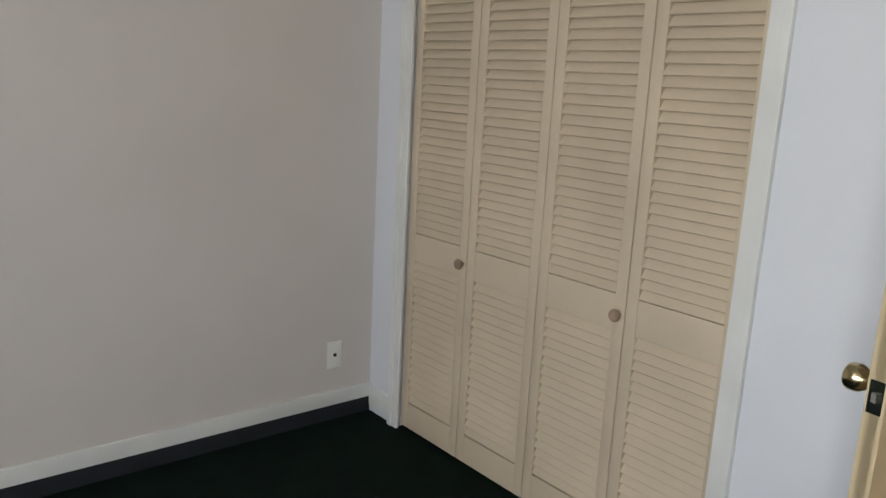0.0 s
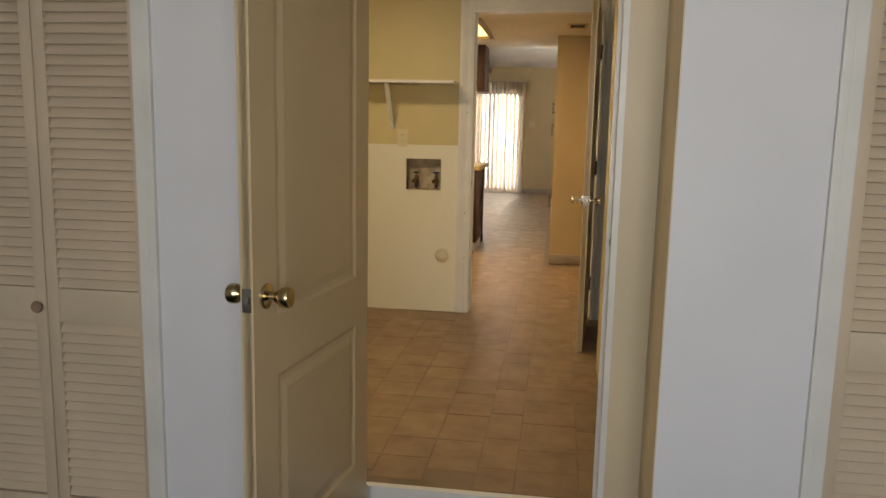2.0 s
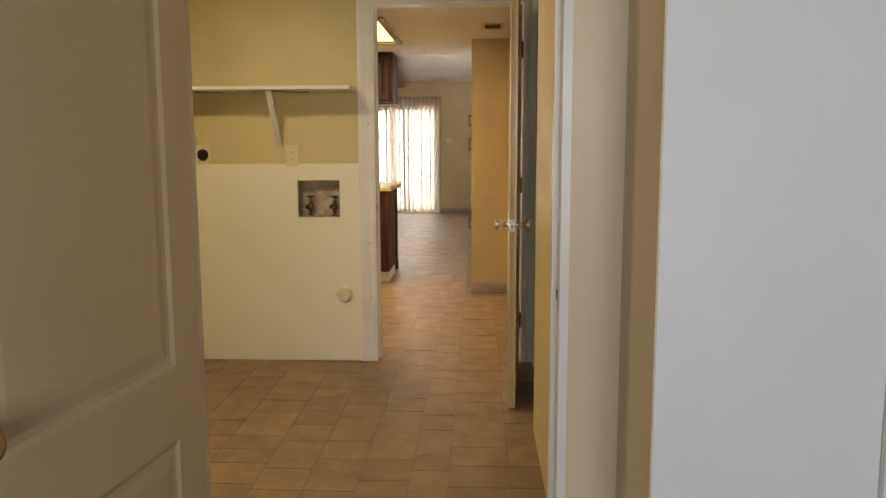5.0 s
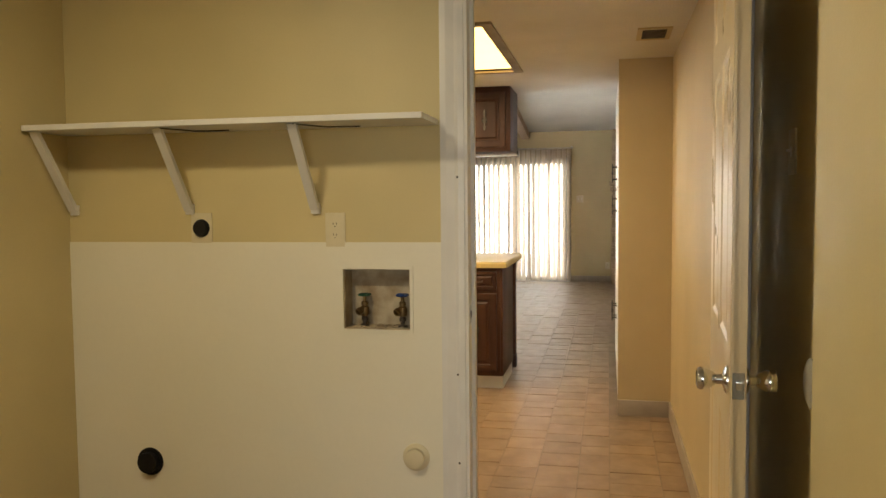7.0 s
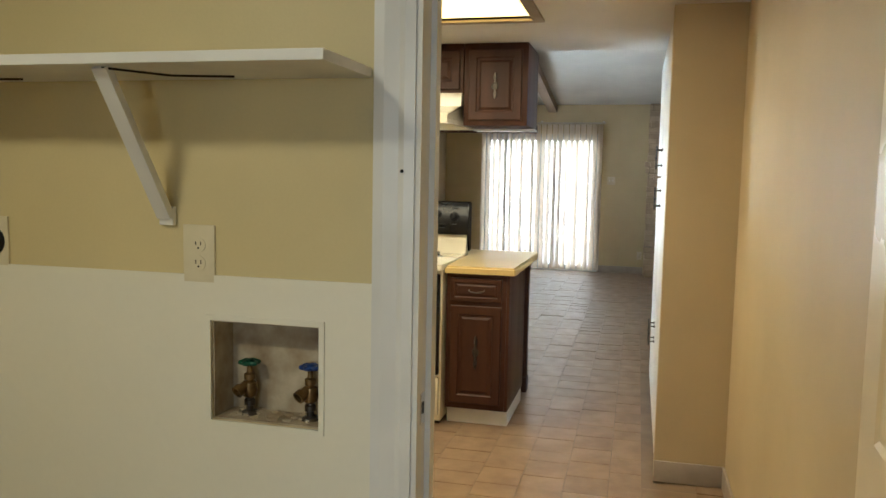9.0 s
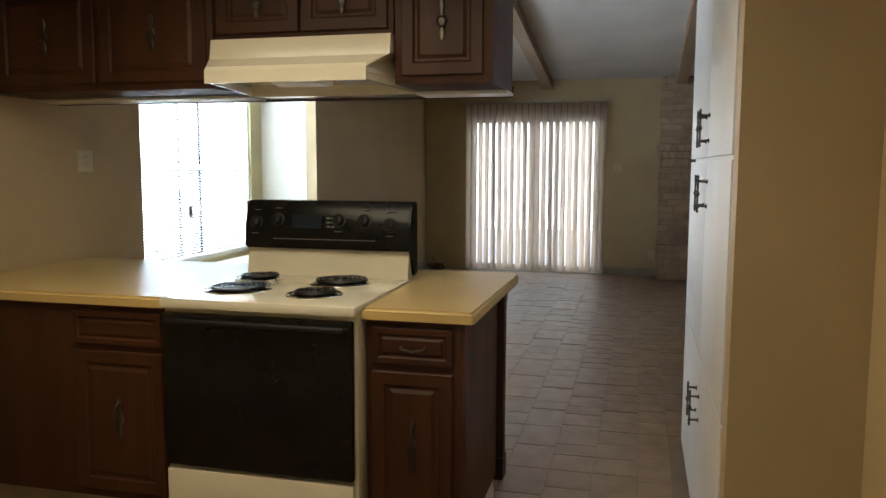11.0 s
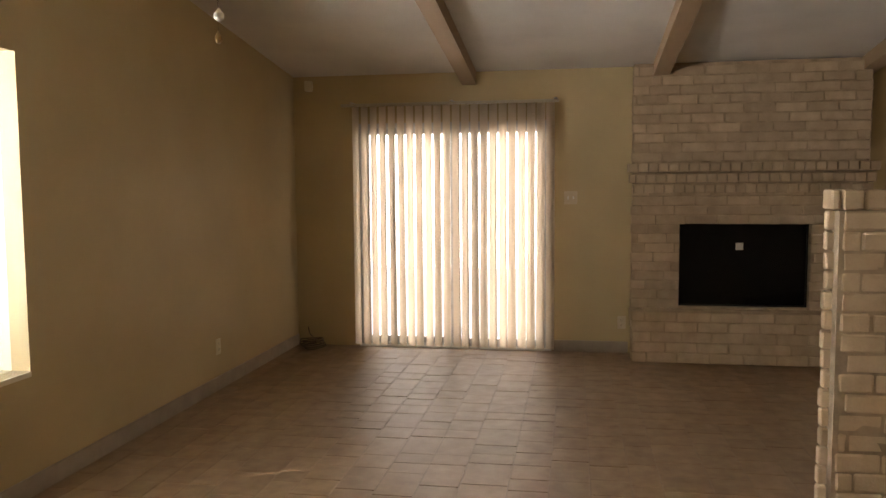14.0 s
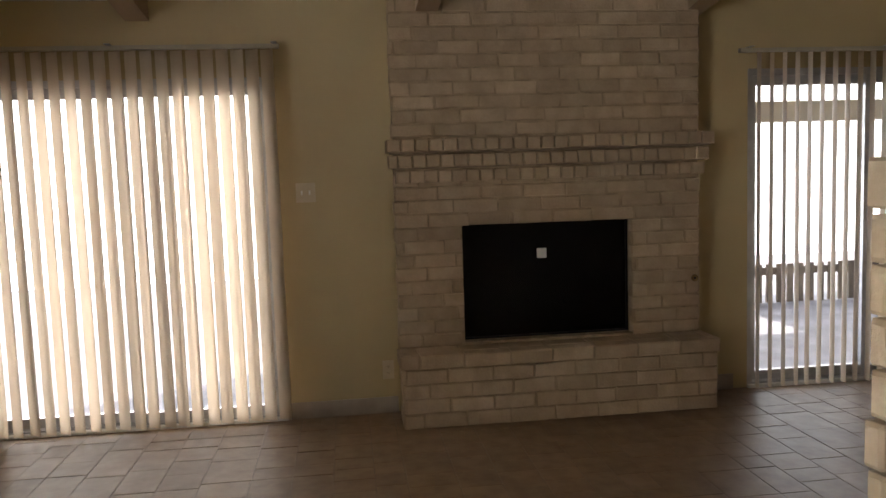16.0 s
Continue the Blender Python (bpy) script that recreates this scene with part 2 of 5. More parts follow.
def tube(bm, pts, r, seg=8, closed=False):
    pts = [Vector(p) for p in pts]
    rings = []
    n = len(pts)
    for i, p in enumerate(pts):
        a = pts[(i - 1) % n] if closed or i > 0 else p
        b = pts[(i + 1) % n] if closed or i < n - 1 else p
        q = (b - a).normalized().to_track_quat("Z", "Y")
        rings.append([bm.verts.new(p + q @ Vector((r * math.cos(2 * math.pi * k / seg), r * math.sin(2 * math.pi * k / seg), 0))) for k in range(seg)])
    for i in range(n if closed else n - 1):
        a, b = rings[i], rings[(i + 1) % n]
        for k in range(seg):
            bm.faces.new((a[k], a[(k + 1) % seg], b[(k + 1) % seg], b[k]))
    if not closed:
        bm.faces.new(rings[0][::-1])
        bm.faces.new(rings[-1])


def prism(bm, pts, axis, a, b):
    """pts: outline in the two other axes, in order; extruded along axis from a to b"""
    def put(u, v, w):
        return {"x": (w, u, v), "y": (u, w, v), "z": (u, v, w)}[axis]
    lo = [bm.verts.new(put(u, v, a)) for u, v in pts]
    hi = [bm.verts.new(put(u, v, b)) for u, v in pts]
    n = len(pts)
    for i in range(n):
        bm.faces.new((lo[i], lo[(i + 1) % n], hi[(i + 1) % n], hi[i]))
    bm.faces.new(lo[::-1])
    bm.faces.new(hi)


def part(name, bm, material, parent=None, label="", smooth=False, kind=""):
    bmesh.ops.recalc_face_normals(bm, faces=bm.faces)
    me = bpy.data.meshes.new(name)
    bm.to_mesh(me)
    bm.free()
    if smooth:
        me.polygons.foreach_set("use_smooth", [True] * len(me.polygons))
        me.set_sharp_from_angle(angle=radians(35))
    me.materials.append(material)
    ob = new(name, me)
    ob.parent = parent
    if label or kind:
        tagged(ob, label, kind=kind)
    return ob


def bpart(name, dims, material, parent=None, bevel=0.0, label=""):
    bm = bmesh.new()
    box(bm, *dims, bevel)
    return part(name, bm, material, parent, label, smooth=bool(bevel))


def thing(name, at, label, category, group=""):
    ob = new(name)
    ob.location = at
    return tagged(ob, label, category, group)


def struct(name, dims, material, label="", bevel=0.0):
    ob = bpart(name, dims, material, None, bevel)
    return tagged(ob, label, kind="structure")


def wall_x(name, x0, x1, y0, y1, z0, z1, holes, material, label=""):
    """A wall across the walk, from x0 to x1 thick, with rectangular holes (y0, y1, z0, z1)."""
    bm = bmesh.new()
    ys = sorted({y0, y1, *[h[0] for h in holes], *[h[1] for h in holes]})
    for a, b in zip(ys, ys[1:]):
        cuts = sorted([(h[2], h[3]) for h in holes if h[0] <= a + 1e-6 and h[1] >= b - 1e-6])
        z = z0
        for lo, hi in cuts:
            if lo > z + 1e-6:
                box(bm, x0, a, z, x1, b, lo)
            z = hi
        if z < z1 - 1e-6:
            box(bm, x0, a, z, x1, b, z1)
    bmesh.ops.remove_doubles(bm, verts=bm.verts, dist=1e-5)
    return tagged(part(name, bm, material), label, kind="structure")


def wall_y(name, y0, y1, x0, x1, z0, z1, holes, material, label=""):
    bm = bmesh.new()
    xs = sorted({x0, x1, *[h[0] for h in holes], *[h[1] for h in holes]})
    for a, b in zip(xs, xs[1:]):
        cuts = sorted([(h[2], h[3]) for h in holes if h[0] <= a + 1e-6 and h[1] >= b - 1e-6])
        z = z0
        for lo, hi in cuts:
            if lo > z + 1e-6:
                box(bm, a, y0, z, b, y1, lo)
            z = hi
        if z < z1 - 1e-6:
            box(bm, a, y0, z, b, y1, z1)
    bmesh.ops.remove_doubles(bm, verts=bm.verts, dist=1e-5)
    return tagged(part(name, bm, material), label, kind="structure")


# ---- plan ----
BF = -0.055         # bedroom floor
CLX = 2.85          # closet fronts
DWX = 3.14          # bedroom door wall, near face
DY0, DY1 = 0.572, 1.432
LX = 6.0            # laundry far wall
KY0, KY1 = 0.50, 1.36
LWY = 3.88          # long wall of kitchen and living room
BWX = 16.45         # living room far wall
KCZ = 2.19          # kitchen ceiling
BLY = 3.67          # bedroom wall
CEIL_Z, CEIL_S = 2.50, 0.125


def ceil_z(x):
    return CEIL_Z + CEIL_S * (BWX - x)


# floors
struct("floor_bedroom", (-1.12, -2.2, BF - 0.1, DWX + 0.10, BLY + 0.1, BF), M_CARPET, "dark green carpet of the empty bedroom")
struct("floor_house", (DWX + 0.1, -4.3, -0.1, BWX + 0.12, LWY + 0.1, -0.003), M_GROUT, "grouted bed of the clay tile floor")
struct("threshold", (DWX + 0.07, DY0, BF, DWX + 0.10, DY1, 0.0), M_TRIM, "worn pale sill strip at the bedroom door")
# bedroom
wall_y("wall_bedroom_long", BLY, BLY + 0.1, -1.12, CLX + 0.7, BF, 2.42, [], M_WARMW, "pale painted bedroom wall, warm reflected light put into its colour")
wall_y("wall_bedroom_short", -2.2, -2.1, -1.12, CLX + 0.7, BF, 2.42, [], M_WHITE, "pale painted bedroom wall")
wall_x("wall_bedroom_window", -1.12, -1.0, -2.1, BLY, BF, 2.42, [(-0.3, 1.5, 0.85, 2.05)], M_WHITE, "bedroom wall with a window behind")
LC0, LC1, RC0, RC1, CT = 2.03, 3.445, -1.97, -0.03, 2.05
AL0, AL1 = 0.435, 1.66
wall_x("wall_closet_front", CLX - 0.06, CLX + 0.04, AL1, BLY, BF, 2.42, [(LC0 - 0.02, LC1 + 0.015, BF, CT)], M_WHITE, "white painted wall round the louvred closet")
wall_x("wall_closet_front_2", CLX - 0.06, CLX + 0.04, -2.1, AL0, BF, 2.42, [(RC0, RC1, BF, CT)], M_WHITE, "white painted wall round the second louvred closet")
wall_y("wall_alcove_return", AL0 - 0.1, AL0, CLX + 0.04, DWX, BF, 2.42, [], M_RETURN, "cream painted return beside the bedroom door")
wall_y("wall_alcove_return_2", AL1, AL1 + 0.1, CLX + 0.04, DWX, BF, 2.42, [], M_RETURN, "cream painted return beside the bedroom door")
struct("wall_return_skin", (CLX - 0.062, AL0, BF, CLX + 0.04, AL0 + 0.004, 2.42), M_RETURN, "cream painted end of the closet wall")
wall_y("wall_closet_back", -2.1, -2.1 + 0.02, CLX + 0.04, 3.5, BF, 2.42, [], M_WHITE)
struct("wall_closet_back_2", (3.45, -2.08, BF, 3.5, AL0 - 0.1, 2.42), M_WHITE)
struct("wall_closet_back_3", (3.24, AL1 + 0.1, BF, 3.28, BLY, 2.42), M_WHITE)
wall_x("wall_bedroom_door", DWX, DWX + 0.1, AL0 - 0.1, AL1 + 0.1, BF, 2.42, [(DY0 - 0.02, DY1 + 0.02, BF, 2.06)], M_RETURN, "wall with the bedroom doorway")
struct("ceiling_bedroom", (-1.12, -2.2, 2.42, 3.5, BLY + 0.1, 2.5), M_CEIL, "white textured ceiling")


def doorway_trim(n, x0, x1, y0, y1, ztop, zb, side, material, label):
    """Jambs and casings of a doorway through a wall from x0 to x1."""
    bm = bmesh.new()
    box(bm, x0 - 0.004, y0 - 0.02, zb, x1 + 0.004, y0, ztop)
    box(bm, x0 - 0.004, y1, zb, x1 + 0.004, y1 + 0.02, ztop)
    box(bm, x0 - 0.004, y0 - 0.02, ztop, x1 + 0.004, y1 + 0.02, ztop + 0.02)
    part("door_jamb", bm, material, None, kind="structure")["label"] = label
    bm = bmesh.new()
    mid = (x0 + x1) / 2 + 0.01
    box(bm, mid, y0, zb, mid + 0.035, y0 + 0.012, ztop)
    box(bm, mid, y1 - 0.012, zb, mid + 0.035, y1, ztop)
    part("door_stop", bm, material, None, kind="structure")["label"] = label
    for xf, s in ((x0, -1), (x1, 1)):
        if s not in side:
            continue
        for a, b in ((y0 - 0.095, y0 - 0.012), (y1 + 0.012, y1 + 0.095)):
            bm = bmesh.new()
            inner, outer = (b, a) if a < y0 - 0.05 else (a, b)
            pr = [(0.0, inner), (0.010, inner), (0.014, inner + (outer - inner) * 0.25), (0.010, inner + (outer - inner) * 0.4), (0.018, inner + (outer - inner) * 0.75), (0.018, outer), (0.0, outer)]
            prism(bm, [(xf + s * u, v) for u, v in pr], "z", zb, ztop + 0.09)
            part("door_casing", bm, material, None, kind="structure")["label"] = label
        bm = bmesh.new()
        box(bm, xf, y0 - 0.012, ztop + 0.012, xf + s * 0.014, y1 + 0.012, ztop + 0.09, 0.004)
        part("door_casing", bm, material, None, kind="structure")["label"] = label


doorway_trim(1, DWX, DWX + 0.1, DY0, DY1, 2.04, BF, (1,), M_TRIM, "white painted frame of the bedroom door")
doorway_trim(2, LX, LX + 0.1, KY0, KY1, 2.09, 0.0, (-1, 1), M_TRIM, "white painted frame of the kitchen doorway")


def closet_casing(y0, y1, label):
    for a, b in ((y0 - 0.06, y0), (y1, y1 + 0.06)):
        bm = bmesh.new()
        box(bm, CLX - 0.076, a, BF, CLX - 0.061, b, CT + 0.085, 0.004)
        box(bm, CLX - 0.080, a + (0.0 if a < y0 - 0.01 else 0.035), BF, CLX - 0.074, a + (0.025 if a < y0 - 0.01 else 0.06), CT + 0.085, 0.002)
        part("closet_casing", bm, M_TRIM, None, kind="structure")["label"] = label
    bm = bmesh.new()
    box(bm, CLX - 0.076, y0, CT, CLX - 0.061, y1, CT + 0.085, 0.004)
    part("closet_casing", bm, M_TRIM, None, kind="structure")["label"] = label


closet_casing(LC0, LC1, "white casing round the louvred closet")
closet_casing(RC0, RC1, "white casing round the wide louvred closet")


def skirting(name, dims, material, label=""):
    return struct(name, dims, material, label, 0.003)


# flat dark strip between the carpet and the baseboard
M_STRIP = mat("dark_floor_strip", (0.012, 0.016, 0.022), 0.9, var=0.1)
skirting("carpet_edge_strip", (-1.0, BLY - 0.006, BF, CLX - 0.062, BLY, BF + 0.069), M_STRIP, "dark strip under the baseboard")
skirting("baseboard_bedroom", (-1.0, BLY - 0.014, BF + 0.070, CLX - 0.062, BLY, BF + 0.135), M_TRIM, "white painted baseboard")
skirting("baseboard_closet", (CLX - 0.074, LC1 + 0.062, BF + 0.035, CLX - 0.061, BLY - 0.015, BF + 0.12), M_TRIM, "white painted baseboard")
skirting("baseboard_closet_2", (CLX - 0.074, AL1 + 0.0, BF + 0.035, CLX - 0.061, LC0 - 0.062, BF + 0.12), M_TRIM, "white painted baseboard")

# laundry
LY1 = 2.955
wall_x("wall_laundry_near", DWX + 0.1, DWX + 0.12, AL1 + 0.1, LY1 + 0.1, 0, 2.42, [], M_YELLOW, "yellow painted wall")
wall_y("wall_laundry_left", LY1, LY1 + 0.1, DWX + 0.12, LX, 0, 2.42, [], M_YELLOW, "yellow painted laundry wall")
wall_x("wall_laundry_far", LX, LX + 0.1, 0.3, LWY, 0, 2.42, [(KY0 - 0.02, KY1 + 0.02, 0, 2.11), (1.573, 1.824, 0.873, 1.093)], M_YELLOW, "yellow painted wall with the kitchen doorway")
wall_y("wall_laundry_right", 0.40, 0.50, DWX + 0.1, 4.86, 0, 2.42, [], M_YELLOW, "yellow painted wall")
wall_y("wall_laundry_recess", 0.32, 0.42, 4.86, LX + 0.1, 0, 2.42, [], M_YELLOW, "yellow painted wall behind the open door")
struct("wall_recess_end", (4.76, 0.30, 0, 4.86, 0.40, 2.42), M_YELLOW)
struct("ceiling_laundry", (DWX + 0.1, 0.2, 2.42, LX + 0.1, LY1 + 0.1, 2.5), M_CEIL, "white textured ceiling")
bm = bmesh.new()
for d in ((KY1 + 0.096, 1.570, 0, 1.19), (1.828, LY1, 0, 1.19), (1.570, 1.828, 0, 0.868), (1.570, 1.828, 1.098, 1.19)):
    box(bm, LX - 0.006, d[0], d[2], LX, d[1], d[3])
bmesh.ops.remove_doubles(bm, verts=bm.verts, dist=1e-5)
tagged(part("wall_panel_white", bm, M_PANEL), "white washable board on the lower laundry wall", kind="structure")
skirting("baseboard_recess", (4.88, 0.42, 0, LX - 0.02, 0.432, 0.09), M_TRIM, "white painted baseboard")

# kitchen and living room shell
wall_y("wall_long", LWY, LWY + 0.1, LX + 0.1, BWX + 0.12, 0, 3.9, [(10.20, 12.76, 0.605, 2.12)], M_BEIGE, "beige painted long wall with the window nook")
wall_y("wall_kitchen_right", 0.40, 0.50, LX + 0.1, 8.20, 0, KCZ, [], M_BEIGE, "beige painted kitchen wall")
struct("wall_pantry_end", (8.20, 0.10, 0, 8.30, 0.815, KCZ), M_BEIGE, "beige painted end of the pantry")
skirting("baseboard_pantry", (8.188, 0.502, 0, 8.20, 0.817, 0.10), M_BASE, "tan tile skirting")
skirting("baseboard_kitchen", (LX + 0.2, 0.50, 0, 8.188, 0.512, 0.10), M_BASE, "tan tile skirting")
wall_x("wall_far", BWX, BWX + 0.12, -4.2, LWY, 0, 2.52, [(1.50, 3.27, 0, 2.06), (-3.17, -1.46, 0, 2.06)], M_BEIGE, "yellow-beige far wall with two glass doors")
wall_y("wall_right", -4.3, -4.2, 10.3, BWX + 0.12, 0, 3.6, [], M_BEIGE, "beige painted wall")
struct("wall_living_near", (10.2, -4.2, 0, 10.3, 0.1, 3.6), M_BEIGE, "beige painted wall behind the pantry")
struct("wall_pantry_back", (8.30, 0.0, 0, 10.2, 0.1, 3.6), M_BEIGE)
skirting("baseboard_long", (6.2, LWY - 0.012, 0, BWX - 0.013, LWY, 0.10), M_BASE, "grey tile skirting")
skirting("baseboard_far", (BWX - 0.012, 0.83, 0, BWX, 1.49, 0.10), M_BASE, "grey tile skirting")
# door tracks as white strips: the daylight along them is in the colour
struct("lit_track_strip", (BWX - 0.03, 1.50, 0.0, BWX, 3.27, 0.022), M_WPLASTIC, "patio door track strip, white for the daylight on it", 0.003)
struct("lit_track_strip_2", (BWX - 0.03, -3.15, 0.0, BWX, -1.46, 0.022), M_WPLASTIC, "side door track strip, white for the daylight on it", 0.003)
skirting("baseboard_far_2", (BWX - 0.012, -1.36, 0, BWX, -1.08, 0.10), M_BASE, "grey tile skirting")
bm = bmesh.new()
for d in ((LX + 0.1, 0.35, 7.07, 3.8), (7.07, 0.35, 8.42, 1.47), (7.07, 3.0, 8.42, 3.8), (8.42, 0.1, 9.46, 3.8)):
    box(bm, d[0], d[1], KCZ, d[2], d[3], KCZ + 0.06)
tagged(part("ceiling_kitchen", bm, M_CEIL), "white textured low kitchen ceiling", kind="structure")
struct("wall_over_kitchen", (9.36, 0.1, KCZ + 0.06, 9.46, 3.8, 3.6), M_BEIGE, "beige wall over the kitchen edge")
bm = bmesh.new()
prism(bm, [(9.3, ceil_z(9.3)), (BWX + 0.12, ceil_z(BWX + 0.12)), (BWX + 0.12, ceil_z(BWX) + 0.12), (9.3, ceil_z(9.3) + 0.12)], "y", -4.3, LWY + 0.1)
tagged(part("ceiling_living", bm, M_CEIL), "white textured sloping ceiling", kind="structure")
bm = bmesh.new()
prism(bm, [(9.3, 3.2), (9.46, 3.2), (9.46, 3.6), (9.3, 3.6)], "y", -4.3, LWY + 0.1)
part("wall_gable", bm, M_BEIGE, None, kind="structure")
# window nook
NY = 4.42
for nm, d in (("nook_side", (12.76, LWY + 0.1, 0.56, 12.86, NY + 0.1, 2.2)), ("nook_side_2", (10.10, LWY + 0.1, 0.56, 10.20, NY + 0.1, 2.2)),
              ("nook_sill", (10.20, LWY - 0.006, 0.58, 12.76, NY, 0.605)), ("nook_head", (10.20, LWY + 0.1, 2.12, 12.76, NY, 2.2))):
    struct(nm, d, M_NOOK if "side" in nm else (M_NOOK if "sill" in nm else M_WHITE), "pale painted window nook")
wall_y("wall_nook_window", NY, NY + 0.1, 10.20, 12.76, 0.56, 2.2, [(10.40, 12.56, 0.64, 2.12)], M_YELLOW, "pale wall round the nook window")

# ceiling beams
for i in range(4):
    yb = 2.236 - 1.65 * i
    bm = bmesh.new()
    prism(bm, [(9.46, ceil_z(9.46) - 0.115), (BWX, ceil_z(BWX) - 0.115), (BWX, ceil_z(BWX) + 0.005), (9.46, ceil_z(9.46) + 0.005)], "y", yb - 0.065, yb + 0.065)
    tagged(part("ceiling_beam", bm, M_BEAM), "tan painted wooden ceiling beam along the slope", "beam", "ceiling beams")

# ---- outside ----
struct("ground", (-60, -60, -0.22, 80, 60, -0.12), M_GROUND, "dry ground round the house")
struct("pavement_patio", (BWX + 0.12, -12, -0.12, 23.9, 14, -0.04), M_CONC, "concrete patio, blue skylight tint put into its colour")
struct("pavement_side", (8, LWY + 0.7, -0.12, 14, 6.6, -0.04), M_CONC, "sunny concrete yard")


def board_fence(name, p, q, h, label):
    f = thing(name, p, label, "fence")
    p, q = Vector(p), Vector(q)
    d = (q - p)
    n = int(d.length / 0.16)
    a = math.atan2(d.y, d.x)
    for i in range(n):
        bm = bmesh.new()
        box(bm, 0.0, -0.01, 0, 0.145, 0.01, h + random.uniform(-0.01, 0.01), 0.003)
        b = part("board", bm, M_FENCE, f)
        b.matrix_basis = Matrix.Rotation(a, 4, "Z") @ Matrix.Translation((i * 0.16, 0, 0))
    for z in (0.4, h - 0.3):
        bm = bmesh.new()
        box(bm, 0, 0.012, z, d.length, 0.05, z + 0.09)
        b = part("rail", bm, M_FENCE, f)
        b.matrix_basis = Matrix.Rotation(a, 4, "Z")


board_fence("board_fence", (7.0, 7.0, -0.12), (15.0, 7.0, -0.12), 1.35, "weathered wooden board fence beside the yard")


struct("patio_beam", (18.4, -6.0, 1.84, 18.6, 0.3, 2.02), M_STUCCO, "pale patio roof beam")
struct("patio_roof", (BWX + 0.12, -6.0, 2.5, 18.6, -0.4, 2.56), M_STUCCO, "patio roof over the side door")
# added panels that glow, so the view outside the glass goes white
M_GLOWPANEL = mat("glowing_sky_backdrop", (0.9, 0.93, 0.95), 0.9, var=0.02, scale=0.3, emit=(0.88, 0.95, 1.0), estr=2.0)
struct("backdrop", (24, -16, -0.12, 24.1, 16, 7.0), M_GLOWPANEL, "added glowing panel for the bright distance beyond the patio")
struct("backdrop_2", (4, 9.0, 0.6, 26, 9.1, 3.3), M_GLOWPANEL, "added glowing panel for the bright distance beyond the yard")
# added out of view: blocks the sun on the upper nook window
struct("sun_block_eave", (7.0, LWY + 0.1, 2.52, 15.0, 5.06, 2.60), M_STUCCO, "unseen overhang added to cut the sun above the nook window")
lp = thing("low_picket_rail", (19.6, -5.5, -0.04), "low weathered picket rail at the patio edge", "fence")
for i in range(44):
    bpart("picket", (0, i * 0.12, 0, 0.02, i * 0.12 + 0.07, 0.42), M_FENCE, lp)
bpart("rail", (0.02, 0, 0.30, 0.05, 5.3, 0.38), M_FENCE, lp)


# ---- louvred closet doors ----
def louvre_leaf(w, knob_side, label, group):
    """A bifold leaf, hinged edge at the origin, running along y, its face at x = 0 looking to -x."""
    f = thing("bifold_door", (0, 0, 0), label, "closet door", group)
    z0, z1, rl, rh, st = 0.012, 2.065, 0.725, 0.838, 0.042
    bpart("stile", (0, 0.002, z0, 0.028, st, z1), M_LOUVER, f, 0.003)
    bpart("stile", (0, w - st, z0, 0.028, w - 0.002, z1), M_LOUVER, f, 0.003)
    for a, b in ((z0, 0.12), (rl, rh), (z1 - 0.075, z1)):
        bpart("rail", (0.001, st, a, 0.027, w - st, b), M_LOUVER, f, 0.002)
    bm = bmesh.new()
    box(bm, 0.0275, st, 0.126, 0.029, w - st, rl)
    box(bm, 0.0275, st, rh + 0.007, 0.029, w - st, z1 - 0.075)
    part("backing", bm, M_LOUVER, f)
    sm = None
    p = 0.0315
    for a, b in ((0.128, rl), (rh + 0.004, z1 - 0.075)):
        n = int((b - a) / p)
        for i in range(n):
            z = a + (i + 0.5) * (b - a) / n
            if sm is None:
                bm = bmesh.new()
                box(bm, -0.0205, st, -0.0035, 0.0205, w - st, 0.0035, 0.0015)
                bmesh.ops.rotate(bm, verts=bm.verts, cent=(0, 0, 0), matrix=Matrix.Rotation(radians(-58), 3, "Y"))
                ob = part("slat", bm, M_LOUVER, f)
                sm = ob.data
            else:
                ob = new("slat", sm)
                ob.parent = f
            ob.location = (0.0135, 0, z)
    if knob_side is not None:
        y = w - 0.022 if knob_side else 0.022
        bm = bmesh.new()
        lathe(bm, (0, y, 0.778), (-1, 0, 0), [(0, 0.008), (0.010, 0.007), (0.014, 0.016), (0.022, 0.020), (0.028, 0.017), (0.031, 0.008)])
        part("knob", bm, M_KNOB, f, "round tan wooden knob", smooth=True)
    return f


def closet_doors(y0, y1, knobs, label, group):
    w = (y1 - y0) / 4
    base = {}
    for i in range(4):
        k = knobs[i]
        m = Matrix.Translation((CLX - 0.045, y0 + i * w, BF))
        if k not in base:
            base[k] = louvre_leaf(w, k, label, group)
            base[k].matrix_basis = m
        else:
            copy_thing(base[k], m)


closet_doors(LC0 - 0.015, LC1 + 0.01, (None, 0, None, 0), "tan painted louvred folding closet door, closed, above green carpet", "closet doors beside the corner")
closet_doors(RC0, RC1, (None, 0, 1, None), "wide tan painted louvred folding closet door, closed, in a white wall", "closet doors of the wide closet")


